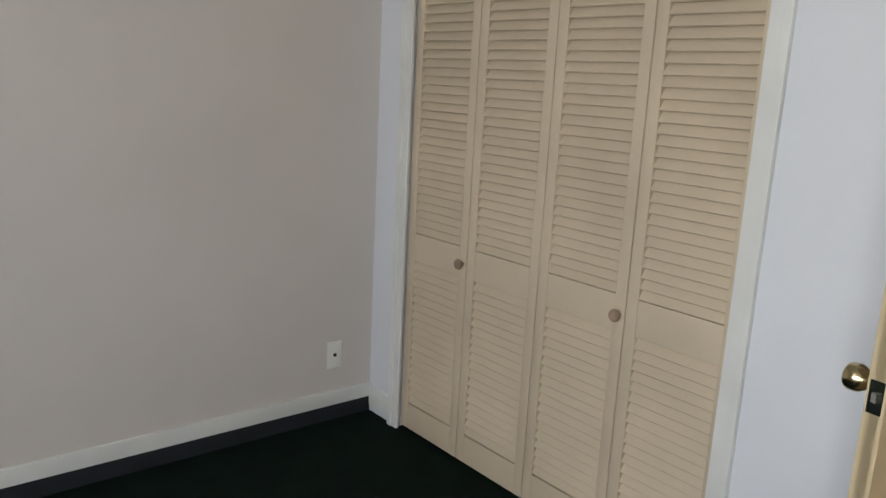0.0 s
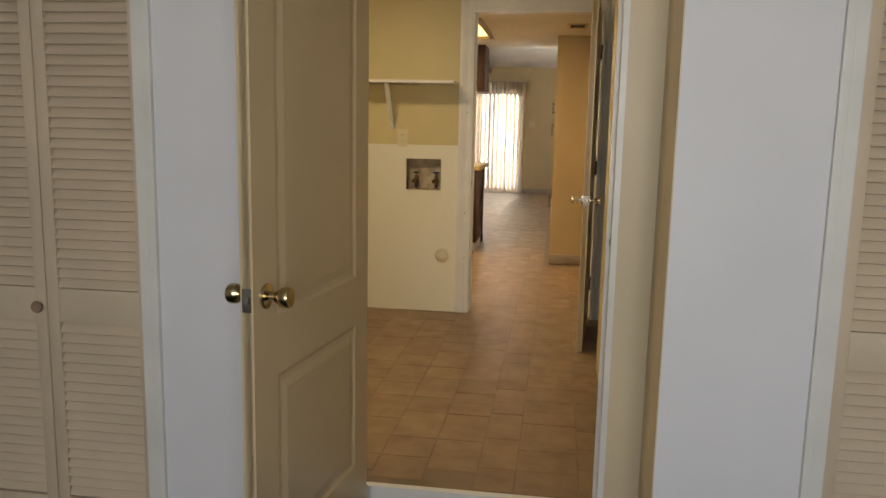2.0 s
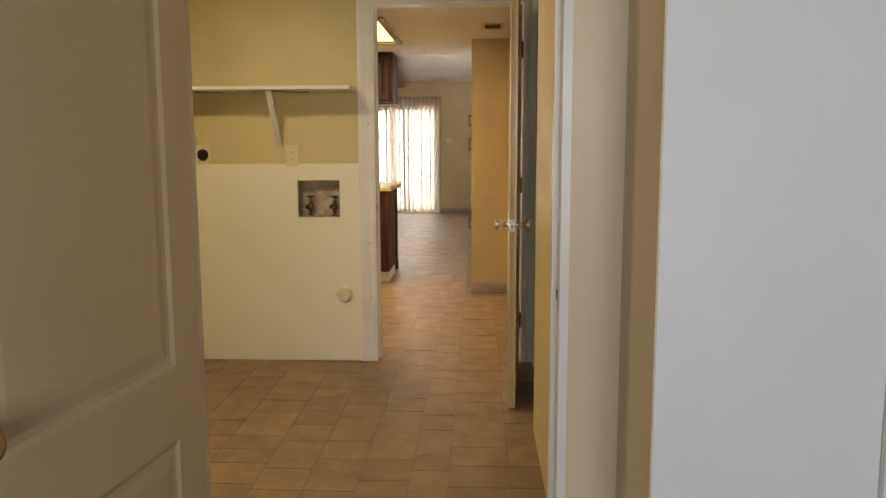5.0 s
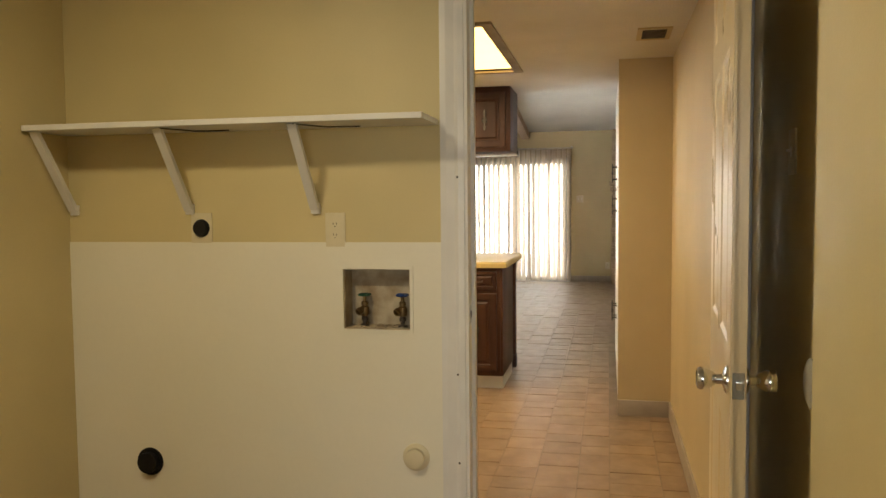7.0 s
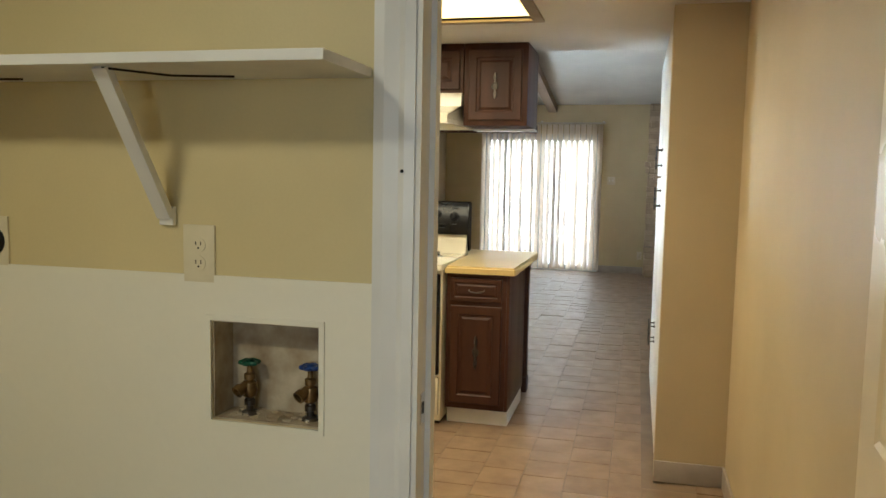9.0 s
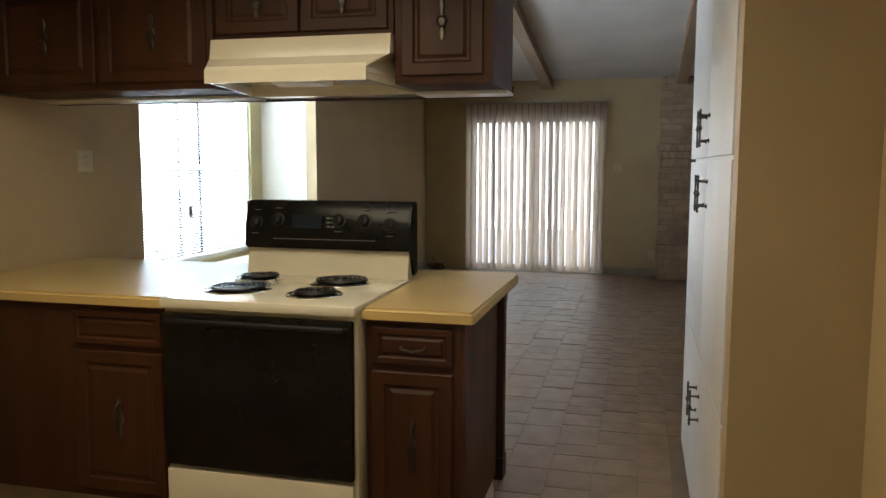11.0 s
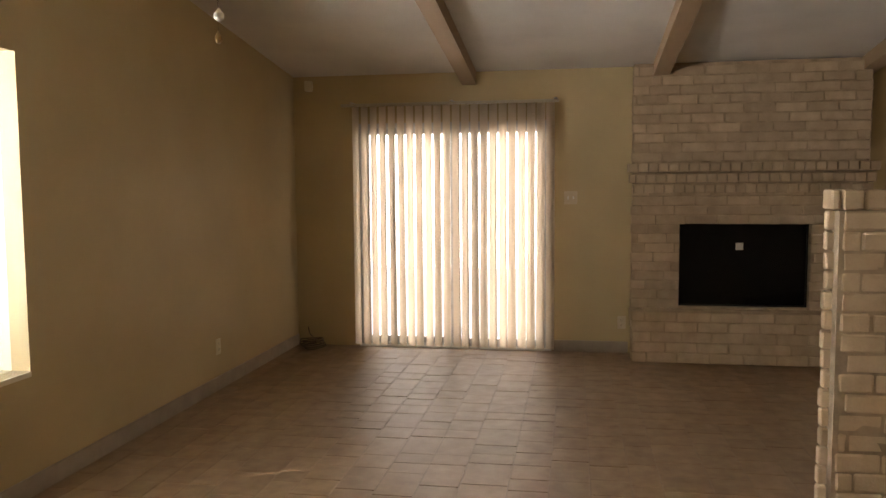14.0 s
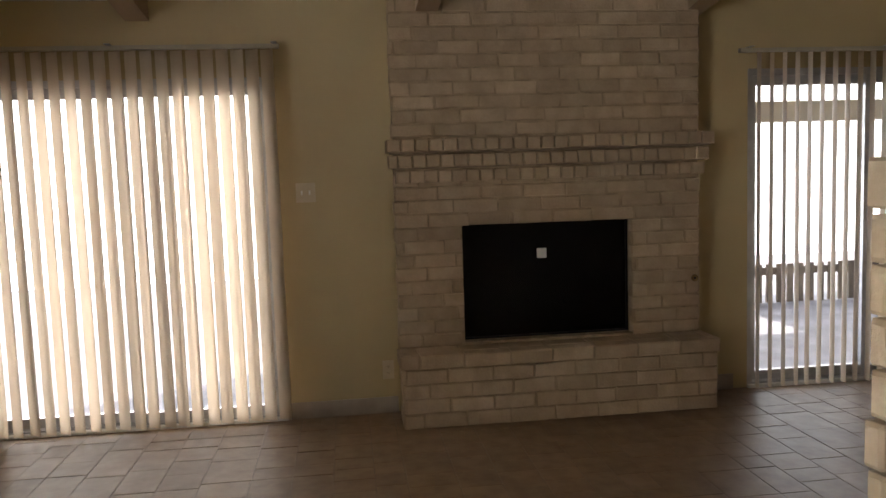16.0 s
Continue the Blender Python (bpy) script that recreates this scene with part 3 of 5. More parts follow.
# ---- panelled doors ----
def panel_door(name, w, h, material, label, cols, rows):
    """Hinge at the origin, leaf along +y, 35 mm thick in x, centred on x = 0."""
    f = thing(name, (0, 0, 0), label, "door")
    bm = bmesh.new()
    t = 0.0175
    st = 0.115
    box(bm, -t + 0.007, 0, 0, t - 0.007, w, h)
    ys = [0.0] + [v for c in cols for v in c] + [w]
    for y0, y1 in zip(ys[::2], ys[1::2]):
        box(bm, -t, y0, 0, t, y1, h)
    zs = [0.0] + [v for r in rows for v in r] + [h]
    for z0, z1 in zip(zs[::2], zs[1::2]):
        for y0, y1 in cols:
            box(bm, -t, y0, z0, t, y1, z1)
    part("door_leaf", bm, material, f)
    for y0, y1 in cols:
        for z0, z1 in rows:
            for s in (-1, 1):
                bm = bmesh.new()
                x = s * (t - 0.007)
                x2 = s * (t - 0.001)
                a = [(y0, z0), (y1, z0), (y1, z1), (y0, z1)]
                rings = []
                for ins, xx in ((0.0, s * t), (0.012, s * (t - 0.005)), (0.026, s * (t - 0.005)), (0.052, s * (t - 0.0012))):
                    rings.append([bm.verts.new((xx, yy + (ins if yy == y0 else -ins), zz + (ins if zz == z0 else -ins))) for yy, zz in a])
                for r1, r2 in zip(rings, rings[1:]):
                    for i in range(4):
                        bm.faces.new((r1[i], r1[(i + 1) % 4], r2[(i + 1) % 4], r2[i]))
                bm.faces.new(rings[-1])
                part("panel", bm, material, f)
    return f


def door_knobs(f, w, z, metal, lever, label):
    y = w - 0.065
    for s in (-1, 1):
        bm = bmesh.new()
        lathe(bm, (s * 0.0175, y, z), (s, 0, 0), [(0, 0.033), (0.005, 0.033), (0.009, 0.026), (0.013, 0.0125), (0.026, 0.0115), (0.031, 0.0155), (0.045, 0.0245), (0.052, 0.0265), (0.064, 0.0265), (0.069, 0.0235), (0.0715, 0.014), (0.070, 0.006)], 24)
        part("door_knob", bm, metal, f, label, smooth=True)
    bpart("latch_plate", (-0.013, w - 0.0005, z - 0.03, 0.013, w + 0.0015, z + 0.03), M_CHROME, f, 0.0, "worn metal latch plate")
    bm = bmesh.new()
    prism(bm, [(-0.006, w + 0.0015), (0.006, w + 0.0015), (0.006, w + 0.005), (-0.006, w + 0.011)], "z", z - 0.008, z + 0.008)
    part("latch_bolt", bm, M_CHROME, f)


def hinges(f, zs, side):
    for z in zs:
        bm = bmesh.new()
        box(bm, side * 0.0175, 0.0, z - 0.045, side * 0.0195, 0.03, z + 0.045)
        cyl(bm, (side * 0.022, -0.004, z - 0.047), (side * 0.022, -0.004, z + 0.047), 0.006, seg=10)
        part("hinge", bm, M_PEWTER, f, "dark metal hinge")


W1 = 0.785
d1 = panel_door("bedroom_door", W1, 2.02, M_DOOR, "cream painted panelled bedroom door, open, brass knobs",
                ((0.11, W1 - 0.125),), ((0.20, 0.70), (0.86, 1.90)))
door_knobs(d1, W1, 0.925, M_BRASS, False, "brushed brass round knob")
hinges(d1, (0.25, 1.05, 1.8), 1)
H1, N1 = Vector((DWX - 0.02, 1.404)), Vector((2.34, 1.500))
d1.matrix_basis = Matrix.Translation((H1.x, H1.y, BF + 0.02)) @ Matrix.Rotation(math.atan2(N1.y - H1.y, N1.x - H1.x) - math.pi / 2, 4, "Z")
W2 = KY1 - KY0 - 0.006
d2 = panel_door("kitchen_door", W2, 2.05, M_DOOR2, "cream painted panelled kitchen door, open against the recess, chrome knobs",
                ((0.115, W2 / 2 - 0.045), (W2 / 2 + 0.045, W2 - 0.12)), ((0.22, 0.76), (0.98, 1.68), (1.79, 1.94)))
door_knobs(d2, W2, 0.90, M_CHROME, True, "polished chrome knob")
hinges(d2, (0.25, 1.05, 1.82), -1)
H2, N2 = Vector((LX - 0.025, KY0 + 0.028)), Vector((5.10, 0.592))
d2.matrix_basis = Matrix.Translation((H2.x, H2.y, 0.012)) @ Matrix.Rotation(math.atan2(N2.y - H2.y, N2.x - H2.x) - math.pi / 2, 4, "Z")


def strike(at, sy, label):
    x, y, z = at
    f = thing("strike_plate", at, label, "door hardware")
    bm = bmesh.new()
    box(bm, -0.016, 0, -0.032, 0.016, sy * 0.002, 0.032)
    part("plate", bm, M_CHROME, f)
    bm = bmesh.new()
    box(bm, -0.006, sy * 0.0015, -0.012, 0.006, sy * 0.003, 0.012)
    part("latch_hole", bm, M_BLACKM, f)
    return f


strike((DWX + 0.035, DY0, 0.955), 1, "small metal strike plate on the white door frame")
strike((LX + 0.035, KY1, 0.93), -1, "small metal strike plate on the kitchen door frame")


# ---- wall plates ----
def plate_thing(name, at, axis, w, h, kind, material, label):
    """axis: the way the plate faces."""
    f = thing(name, at, label, "wall fitting")
    q = {"-x": math.pi, "+x": 0.0, "-y": -math.pi / 2, "+y": math.pi / 2}[axis]
    f.rotation_euler = (0, 0, q)
    bm = bmesh.new()
    box(bm, 0, -w / 2, -h / 2, 0.006, w / 2, h / 2, 0.002)
    part("cover", bm, material, f, smooth=True)
    if kind == "outlet":
        for dz in (-0.02, 0.02):
            bm = bmesh.new()
            lathe(bm, (0.005, 0, dz), (1, 0, 0), [(0, 0.0165), (0.003, 0.0165)])
            part("socket", bm, material, f)
            bm = bmesh.new()
            for dy in (-0.006, 0.006):
                box(bm, 0.0078, dy - 0.001, dz - 0.001, 0.0086, dy + 0.001, dz + 0.007)
            cyl(bm, (0.0078, 0, dz - 0.007), (0.0086, 0, dz - 0.007), 0.0022, seg=8)
            part("slot", bm, M_BLACKM, f, "dark socket slots")
    elif kind == "switch":
        n = max(1, round(w / 0.055) - 0) if w > 0.09 else 1
        for i in range(n):
            y = (i - (n - 1) / 2) * 0.046
            bm = bmesh.new()
            box(bm, 0.005, y - 0.005, -0.012, 0.008, y + 0.005, 0.012)
            box(bm, 0.006, y - 0.0035, 0.0, 0.018, y + 0.0035, 0.007)
            part("toggle", bm, M_WPLASTIC, f)
    elif kind == "range":
        bm = bmesh.new()
        lathe(bm, (0.005, 0, 0), (1, 0, 0), [(0, 0.034), (0.004, 0.034), (0.012, 0.028), (0.02, 0.026), (0.021, 0.010)])
        part("receptacle", bm, M_BLACKM, f, "round black dryer socket", smooth=True)
    elif kind == "jack":
        bm = bmesh.new()
        cyl(bm, (0.004, 0, 0), (0.009, 0, 0), 0.008, seg=10)
        part("jack", bm, M_BLACKM, f)
    return f


plate_thing("wall_outlet", (2.605, BLY, 0.235), "-y", 0.07, 0.115, "jack", M_WPLASTIC, "white wall outlet low on the bedroom wall")
plate_thing("wall_outlet", (LX, 1.852, 1.235), "-x", 0.075, 0.125, "outlet", M_PLASTIC, "cream double outlet on the yellow laundry wall")
plate_thing("dryer_outlet", (LX, 2.385, 1.243), "-x", 0.085, 0.115, "range", M_PLASTIC, "cream dryer outlet with a black round socket")
plate_thing("light_switch", (5.41, 0.42, 1.45), "+y", 0.07, 0.115, "switch", M_PLASTIC, "light switch on the shaded wall behind the kitchen door")
plate_thing("light_switch", (BWX, 1.335, 1.375), "-x", 0.115, 0.115, "switch", M_PLATE, "cream double light switch between glass door and fireplace")
plate_thing("wall_outlet", (BWX, 0.885, 0.27), "-x", 0.07, 0.115, "outlet", M_PLATE, "cream outlet low beside the fireplace")
plate_thing("wall_outlet", (9.72, LWY, 1.42), "-y", 0.115, 0.115, "outlet", M_PLASTIC, "cream outlet on the kitchen wall over the counter")
plate_thing("wall_outlet", (14.75, LWY, 0.32), "-y", 0.07, 0.115, "outlet", M_PLASTIC, "beige outlet low on the long wall")
plate_thing("wall_outlet", (12.35, LWY, 0.32), "-y", 0.07, 0.115, "outlet", M_PLASTIC, "beige outlet low under the window nook")
f = thing("door_bumper", (5.18, 0.42, 0.91), "round white plastic door bumper on the recess wall", "door hardware")
bm = bmesh.new()
lathe(bm, (0, 0, 0), (0, 1, 0), [(0, 0.058), (0.006, 0.058), (0.012, 0.045), (0.013, 0.02)], 28)
part("disc", bm, M_WPLASTIC, f, smooth=True)
f = thing("gas_tap_cover", (LX - 0.006, 1.556, 0.41), "round cream cap on the white laundry board", "wall fitting")
bm = bmesh.new()
lathe(bm, (0, 0, 0), (-1, 0, 0), [(0, 0.05), (0.006, 0.05), (0.012, 0.036), (0.03, 0.034), (0.034, 0.01)], 24)
part("cap", bm, M_PLASTIC, f, smooth=True)
f = thing("drain_stub", (LX - 0.006, 2.63, 0.33), "dark round dryer vent low on the white board", "wall fitting")
bm = bmesh.new()
lathe(bm, (0, 0, 0), (-1, 0, 0), [(0, 0.055), (0.004, 0.055), (0.006, 0.04), (0.03, 0.04), (0.03, 0.03)], 24)
part("ring", bm, M_BLACKM, f, smooth=True)

# ---- laundry shelf ----
f = thing("laundry_shelf", (LX, 2.2, 1.62), "white painted wall shelf on wooden braces over the laundry", "shelf")
bm = bmesh.new()
box(bm, -0.250, 1.465 - 2.2, -0.016, -0.001, 2.95 - 2.2, 0.004, 0.002)
part("board", bm, M_TRIM, f)
for y in (2.925, 2.43, 1.925):
    yy = y - 2.2
    bm = bmesh.new()
    L = Vector((0.200, 0, -0.29))
    vs = box(bm, -0.009, -0.016, 0, 0.009, 0.016, L.length)
    m = Matrix.Translation((-0.215, yy, -0.016)) @ L.to_track_quat("Z", "Y").to_matrix().to_4x4()
    bmesh.ops.transform(bm, matrix=m @ Matrix.Rotation(math.pi / 2, 4, "Z"), verts=vs)
    part("brace", bm, M_TRIM, f)
    bpart("brace_foot", (-0.014, yy - 0.017, -0.325, -0.001, yy + 0.017, -0.285), M_TRIM, f, 0.002)

for y in (2.40, 1.90):
    f = thing("loose_wire", (LX - 0.10, y, 1.604), "short dark wire sagging under the white laundry shelf", "cable", "wires under the shelf")
    bm = bmesh.new()
    tube(bm, [(-0.12, 0.02, -0.003), (-0.09, -0.03, -0.007), (-0.05, -0.08, -0.010), (-0.01, -0.13, -0.007), (0.03, -0.17, -0.003)], 0.0024, 6)
    part("wire", bm, M_BLACKM, f, smooth=True)
for i, (y, z) in enumerate(((1.395, 1.42), (1.398, 0.72), (1.395, 0.40))):
    f = thing("casing_nail", (LX - 0.018, y, z), "small dark nail head in the white kitchen door casing", "nail", "nails of the casing")
    bm = bmesh.new()
    lathe(bm, (0, 0, 0), (-1, 0, 0), [(0, 0.004), (0.001, 0.0035)], 8)
    part("head", bm, M_BLACKM, f)

# ---- washer box ----
WB0, WB1, WBZ0, WBZ1 = 1.573, 1.824, 0.873, 1.093
f = thing("washer_supply_box", (LX, (WB0 + WB1) / 2, WBZ0), "recessed plastic washer box with stained bottom", "plumbing")
fy = (WB0 + WB1) / 2
w, h, dp = (WB1 - WB0) / 2, WBZ1 - WBZ0, 0.085
for nm, d in (("back", (dp - 0.004, -w, 0, dp, w, h)), ("side", (0.0, -w, 0, dp - 0.004, -w + 0.004, h)), ("side", (0.0, w - 0.004, 0, dp - 0.004, w, h)),
              ("floor", (0.0, -w + 0.004, 0, dp - 0.004, w - 0.004, 0.004)), ("top", (0.0, -w + 0.004, h - 0.004, dp - 0.004, w - 0.004, h))):
    bpart(nm, d, M_DIRT, f)
bm = bmesh.new()
for d in ((-0.010, -w - 0.012, -0.012, -0.004, w + 0.012, 0.0), (-0.010, -w - 0.012, h, -0.004, w + 0.012, h + 0.012), (-0.010, -w - 0.012, 0, -0.004, -w, h), (-0.010, w, 0, -0.004, w + 0.012, h)):
    box(bm, *d)
part("rim", bm, M_PANEL, f)
random.seed(5)
bm = bmesh.new()
for i in range(26):
    c = Vector((random.uniform(0.015, 0.07), random.uniform(-0.10, 0.10), 0.006))
    bmesh.ops.create_icosphere(bm, subdivisions=1, radius=random.uniform(0.004, 0.012), matrix=Matrix.Translation(c) @ Matrix.Diagonal((1, 1.4, 0.5, 1)))
part("debris", bm, M_DIRT, f, "crumbled plaster", kind="stuff")


def valve(y, wheel, paint, label):
    v = thing("water_valve", (LX + 0.045, y, WBZ0 + 0.004), label, "plumbing", "washer valves")
    v.scale = (0.94, 0.94, 0.94)
    bm = bmesh.new()
    lathe(bm, (0, 0, 0), (0, 0, 1), [(0, 0.022), (0.006, 0.018), (0.008, 0.008), (0.02, 0.009), (0.022, 0.013), (0.034, 0.013), (0.036, 0.010), (0.042, 0.010)])
    part("pipe", bm, M_PEWTER, v, smooth=True)
    bm = bmesh.new()
    lathe(bm, (0, 0, 0.040), (0, 0, 1), [(0, 0.011), (0.004, 0.016), (0.018, 0.019), (0.036, 0.017), (0.040, 0.010), (0.044, 0.013), (0.056, 0.013), (0.060, 0.007), (0.082, 0.006)])
    part("body", bm, M_VBRASS, v, smooth=True)
    bm = bmesh.new()
    lathe(bm, (-0.008, 0.004, 0.072), (-0.78, 0.35, -0.42), [(0, 0.011), (0.016, 0.011), (0.018, 0.015), (0.032, 0.015), (0.032, 0.011), (0.020, 0.010)])
    part("spout", bm, M_VBRASS, v, smooth=True)
    bm = bmesh.new()
    ring = []
    for i in range(36):
        a = 2 * math.pi * i / 36
        r = 0.0185 * (1 + 0.16 * math.cos(6 * a))
        ring.append((r * math.cos(a), r * math.sin(a), 0.124))
    tube(bm, ring, 0.0055, 8, closed=True)
    lathe(bm, (0, 0, 0.117), (0, 0, 1), [(0, 0.010), (0.012, 0.010), (0.014, 0.006)])
    for k in range(3):
        a = k * 2 * math.pi / 3
        tube(bm, [(0, 0, 0.123), (0.018 * math.cos(a), 0.018 * math.sin(a), 0.124)], 0.005, 6)
    part("hand_wheel", bm, paint, v, wheel, smooth=True)


valve(1.760, "green painted wheel", M_GREENV, "brass washer valve with a green wheel in the wall box")
valve(1.615, "blue painted wheel", M_BLUEV, "brass washer valve with a blue wheel in the wall box")


# ---- kitchen cabinets ----
def ornate_pull(parent, at, h, face, material=None, ring=False):
    """An ornate vertical pull with its back plate; face: direction it sticks out."""
    x, y, z = at
    fx, fy = face
    px, py = -fy, fx
    bm = bmesh.new()
    n = 14
    prof = []
    for i in range(n + 1):
        u = i / n
        wd = 0.004 + 0.007 * abs(math.sin(3 * math.pi * u)) + (0.008 if 0.4 < u < 0.6 else 0)
        prof.append((wd, (u - 0.5) * h))
    for a in range(n):
        w0, z0 = prof[a]
        w1, z1 = prof[a + 1]
        vs = [bm.verts.new((x + s * px * w_ + fx * d, y + s * py * w_ + fy * d, z + zz)) for s, w_, zz, d in
              ((-1, w0, z0, 0.001), (1, w0, z0, 0.001), (1, w1, z1, 0.001), (-1, w1, z1, 0.001), (-1, w0 * 0.6, z0, 0.005), (1, w0 * 0.6, z0, 0.005), (1, w1 * 0.6, z1, 0.005), (-1, w1 * 0.6, z1, 0.005))]
        for q in ((0, 1, 5, 4), (1, 2, 6, 5), (2, 3, 7, 6), (3, 0, 4, 7), (4, 5, 6, 7), (0, 3, 2, 1)):
            bm.faces.new([vs[k] for k in q])
    part("pull_plate", bm, material or M_PEWTER, parent)
    bm = bmesh.new()
    if ring:
        tube(bm, [(x + px * 0.018 * math.cos(t) + fx * 0.012, y + py * 0.018 * math.cos(t) + fy * 0.012, z - 0.006 + 0.018 * math.sin(t)) for t in [2 * math.pi * i / 16 for i in range(16)]], 0.0035, 6, closed=True)
    else:
        hh = h * 0.36
        tube(bm, [(x + fx * 0.004, y + fy * 0.004, z - hh), (x + fx * 0.022, y + fy * 0.022, z - hh * 0.8), (x + fx * 0.026, y + fy * 0.026, z), (x + fx * 0.022, y + fy * 0.022, z + hh * 0.8), (x + fx * 0.004, y + fy * 0.004, z + hh)], 0.004, 8)
    part("pull", bm, material or M_PEWTER, parent, "dark pewter pull", smooth=True)


def raised_front(name, parent, y0, y1, z0, z1, x, material, arch=0.0):
    """A raised-panel front facing -x with its back at x."""
    bm = bmesh.new()
    a = [(y0, z0), (y1, z0), (y1, z1), (y0, z1)]
    steps = ((0.0, 0.0), (0.0, 0.014), (0.004, 0.018), (0.045, 0.018), (0.052, 0.010), (0.062, 0.010), (0.075, 0.017))
    if min(y1 - y0, z1 - z0) < 0.2:
        steps = ((0.0, 0.0), (0.0, 0.014), (0.004, 0.018), (0.022, 0.018), (0.028, 0.011), (0.034, 0.011), (0.042, 0.016))
    rings = []
    for ins, d in steps:
        rings.append([bm.verts.new((x - d, yy + (ins if yy == y0 else -ins), zz + (ins if zz == z0 else -ins))) for yy, zz in a])
    for r1, r2 in zip(rings, rings[1:]):
        for i in range(4):
            bm.faces.new((r1[i], r1[(i + 1) % 4], r2[(i + 1) % 4], r2[i]))
    bm.faces.new(rings[-1])
    bm.faces.new(rings[0][::-1])
    return part(name, bm, material, parent)


CX = 8.72            # front of the base cabinets
PY0 = 1.60           # end of the peninsula
SY0, SY1 = 1.970, 2.727   # stove
f = thing("base_cabinet", (CX, PY0, 0), "dark walnut base cabinet with drawer and door at the peninsula end", "cabinet")


def rel(ob, dims, at=None):
    o = ob.location
    return (dims[0] - o.x, dims[1] - o.y, dims[2] - o.z, dims[3] - o.x, dims[4] - o.y, dims[5] - o.z)


bpart("body", rel(f, (CX, PY0 + 0.02, 0.10, CX + 0.60, SY0 - 0.01, 0.872)), M_WOOD, f, 0.002)
bpart("end_panel", rel(f, (CX - 0.002, PY0 + 0.002, 0.10, CX + 0.60, PY0 + 0.019, 0.872)), M_WOOD, f, 0.002)
bpart("toe_kick", rel(f, (CX + 0.06, PY0 + 0.01, 0, CX + 0.60, SY0 - 0.01, 0.10)), M_TRIM, f, 0.0, "pale painted toe kick")
raised_front("drawer_front", f, 0.045, SY0 - PY0 - 0.035, 0.715, 0.845, 0.0, M_WOODH)
raised_front("door", f, 0.045, SY0 - PY0 - 0.035, 0.135, 0.690, 0.0, M_WOOD)
ornate_pull(f, (-0.019, (SY0 - PY0) / 2, 0.43), 0.19, (-1, 0))
bm = bmesh.new()
yc = (SY0 - PY0) / 2
tube(bm, [(-0.018, yc - 0.045, 0.78), (-0.038, yc - 0.035, 0.775), (-0.042, yc, 0.770), (-0.038, yc + 0.035, 0.775), (-0.018, yc + 0.045, 0.78)], 0.0045, 8)
part("pull", bm, M_PEWTER, f, "dark pewter pull", smooth=True)
# overhang support
f = thing("bar_support", (9.55, PY0, 0), "dark walnut panel and turned post under the bar overhang", "cabinet")
bpart("back_panel", (-0.22, 0.02, 0.0, -0.20, 2.18, 0.872), M_WOOD, f, 0.002)
bm = bmesh.new()
box(bm, -0.045, 0.002, 0.0, 0.045, 0.06, 0.10, 0.004)
box(bm, -0.03, 0.006, 0.10, 0.03, 0.055, 0.872, 0.004)
box(bm, -0.04, 0.004, 0.80, 0.04, 0.058, 0.872, 0.004)
part("post", bm, M_WOOD, f)
f = thing("base_cabinet", (CX, SY1 + 0.01, 0), "dark walnut base cabinet beside the stove", "cabinet")
bpart("body", (0, 0, 0.10, 0.60, LWY - SY1 - 0.02, 0.872), M_WOOD, f, 0.002)
bpart("toe_kick", (0.06, 0, 0, 0.60, LWY - SY1 - 0.02, 0.10), M_BASE, f)
raised_front("drawer_front", f, 0.03, 0.42, 0.715, 0.845, 0.0, M_WOODH)
raised_front("door", f, 0.03, 0.42, 0.135, 0.690, 0.0, M_WOOD)
ornate_pull(f, (-0.019, 0.22, 0.43), 0.19, (-1, 0))


def counter(name, outline, label):
    bm = bmesh.new()
    prism(bm, outline, "z", 0.872, 0.912)
    bmesh.ops.bevel(bm, geom=[e for e in bm.edges if abs(e.verts[0].co.z - e.verts[1].co.z) < 1e-6 and e.verts[0].co.z > 0.9], offset=0.01, segments=3, affect="EDGES")
    return part(name, bm, M_COUNTER, None, label, smooth=True)


def arc(cx, cy, r, a0, a1, n=6):
    return [(cx + r * math.cos(radians(a0 + (a1 - a0) * i / n)), cy + r * math.sin(radians(a0 + (a1 - a0) * i / n))) for i in range(n + 1)]


cx0, cx1 = CX - 0.03, 9.705
out = arc(cx0 + 0.012, PY0 - 0.03 + 0.012, 0.012, 270, 180, 3) + [(cx0, SY0 - 0.004), (9.40, SY0 - 0.004), (9.40, SY1 + 0.004), (cx0, SY1 + 0.004), (cx0, LWY - 0.004), (cx1, LWY - 0.004)] + arc(cx1 - 0.035, PY0 - 0.03 + 0.035, 0.035, 0, -90, 6)
ct = thing("countertop", (0, 0, 0), "yellow laminate peninsula countertop with a worn front edge", "countertop")
counter("laminate_top", out, "").parent = ct
bm = bmesh.new()
prism(bm, [(x * 0.9995 + 0.0045, y * 0.999 + 0.003) for x, y in out], "z", 0.868, 0.873)
part("core_board", bm, M_WOOD, ct, "dark brown exposed board edge")

# ---- stove ----
f = thing("stove", (CX, SY0, 0), "almond and black electric coil stove set into the peninsula", "stove")
SW = SY1 - SY0
bpart("body", (-0.050, 0.003, 0.03, 0.66, SW - 0.003, 0.885), M_ENAMEL, f, 0.004)
bm = bmesh.new()
box(bm, -0.085, 0.0, 0.885, 0.60, SW, 0.922, 0.010)
part("cooktop", bm, M_ENAMEL, f, "almond enamel cooktop", smooth=True)
bpart("oven_door", (-0.085, 0.012, 0.30, -0.051, SW - 0.012, 0.868), M_BLACK, f, 0.008, "black glass oven door")
bpart("oven_window", (-0.088, 0.14, 0.42, -0.084, SW - 0.14, 0.68), M_BLACK, f, 0.001, "dark oven window")
bm = bmesh.new()
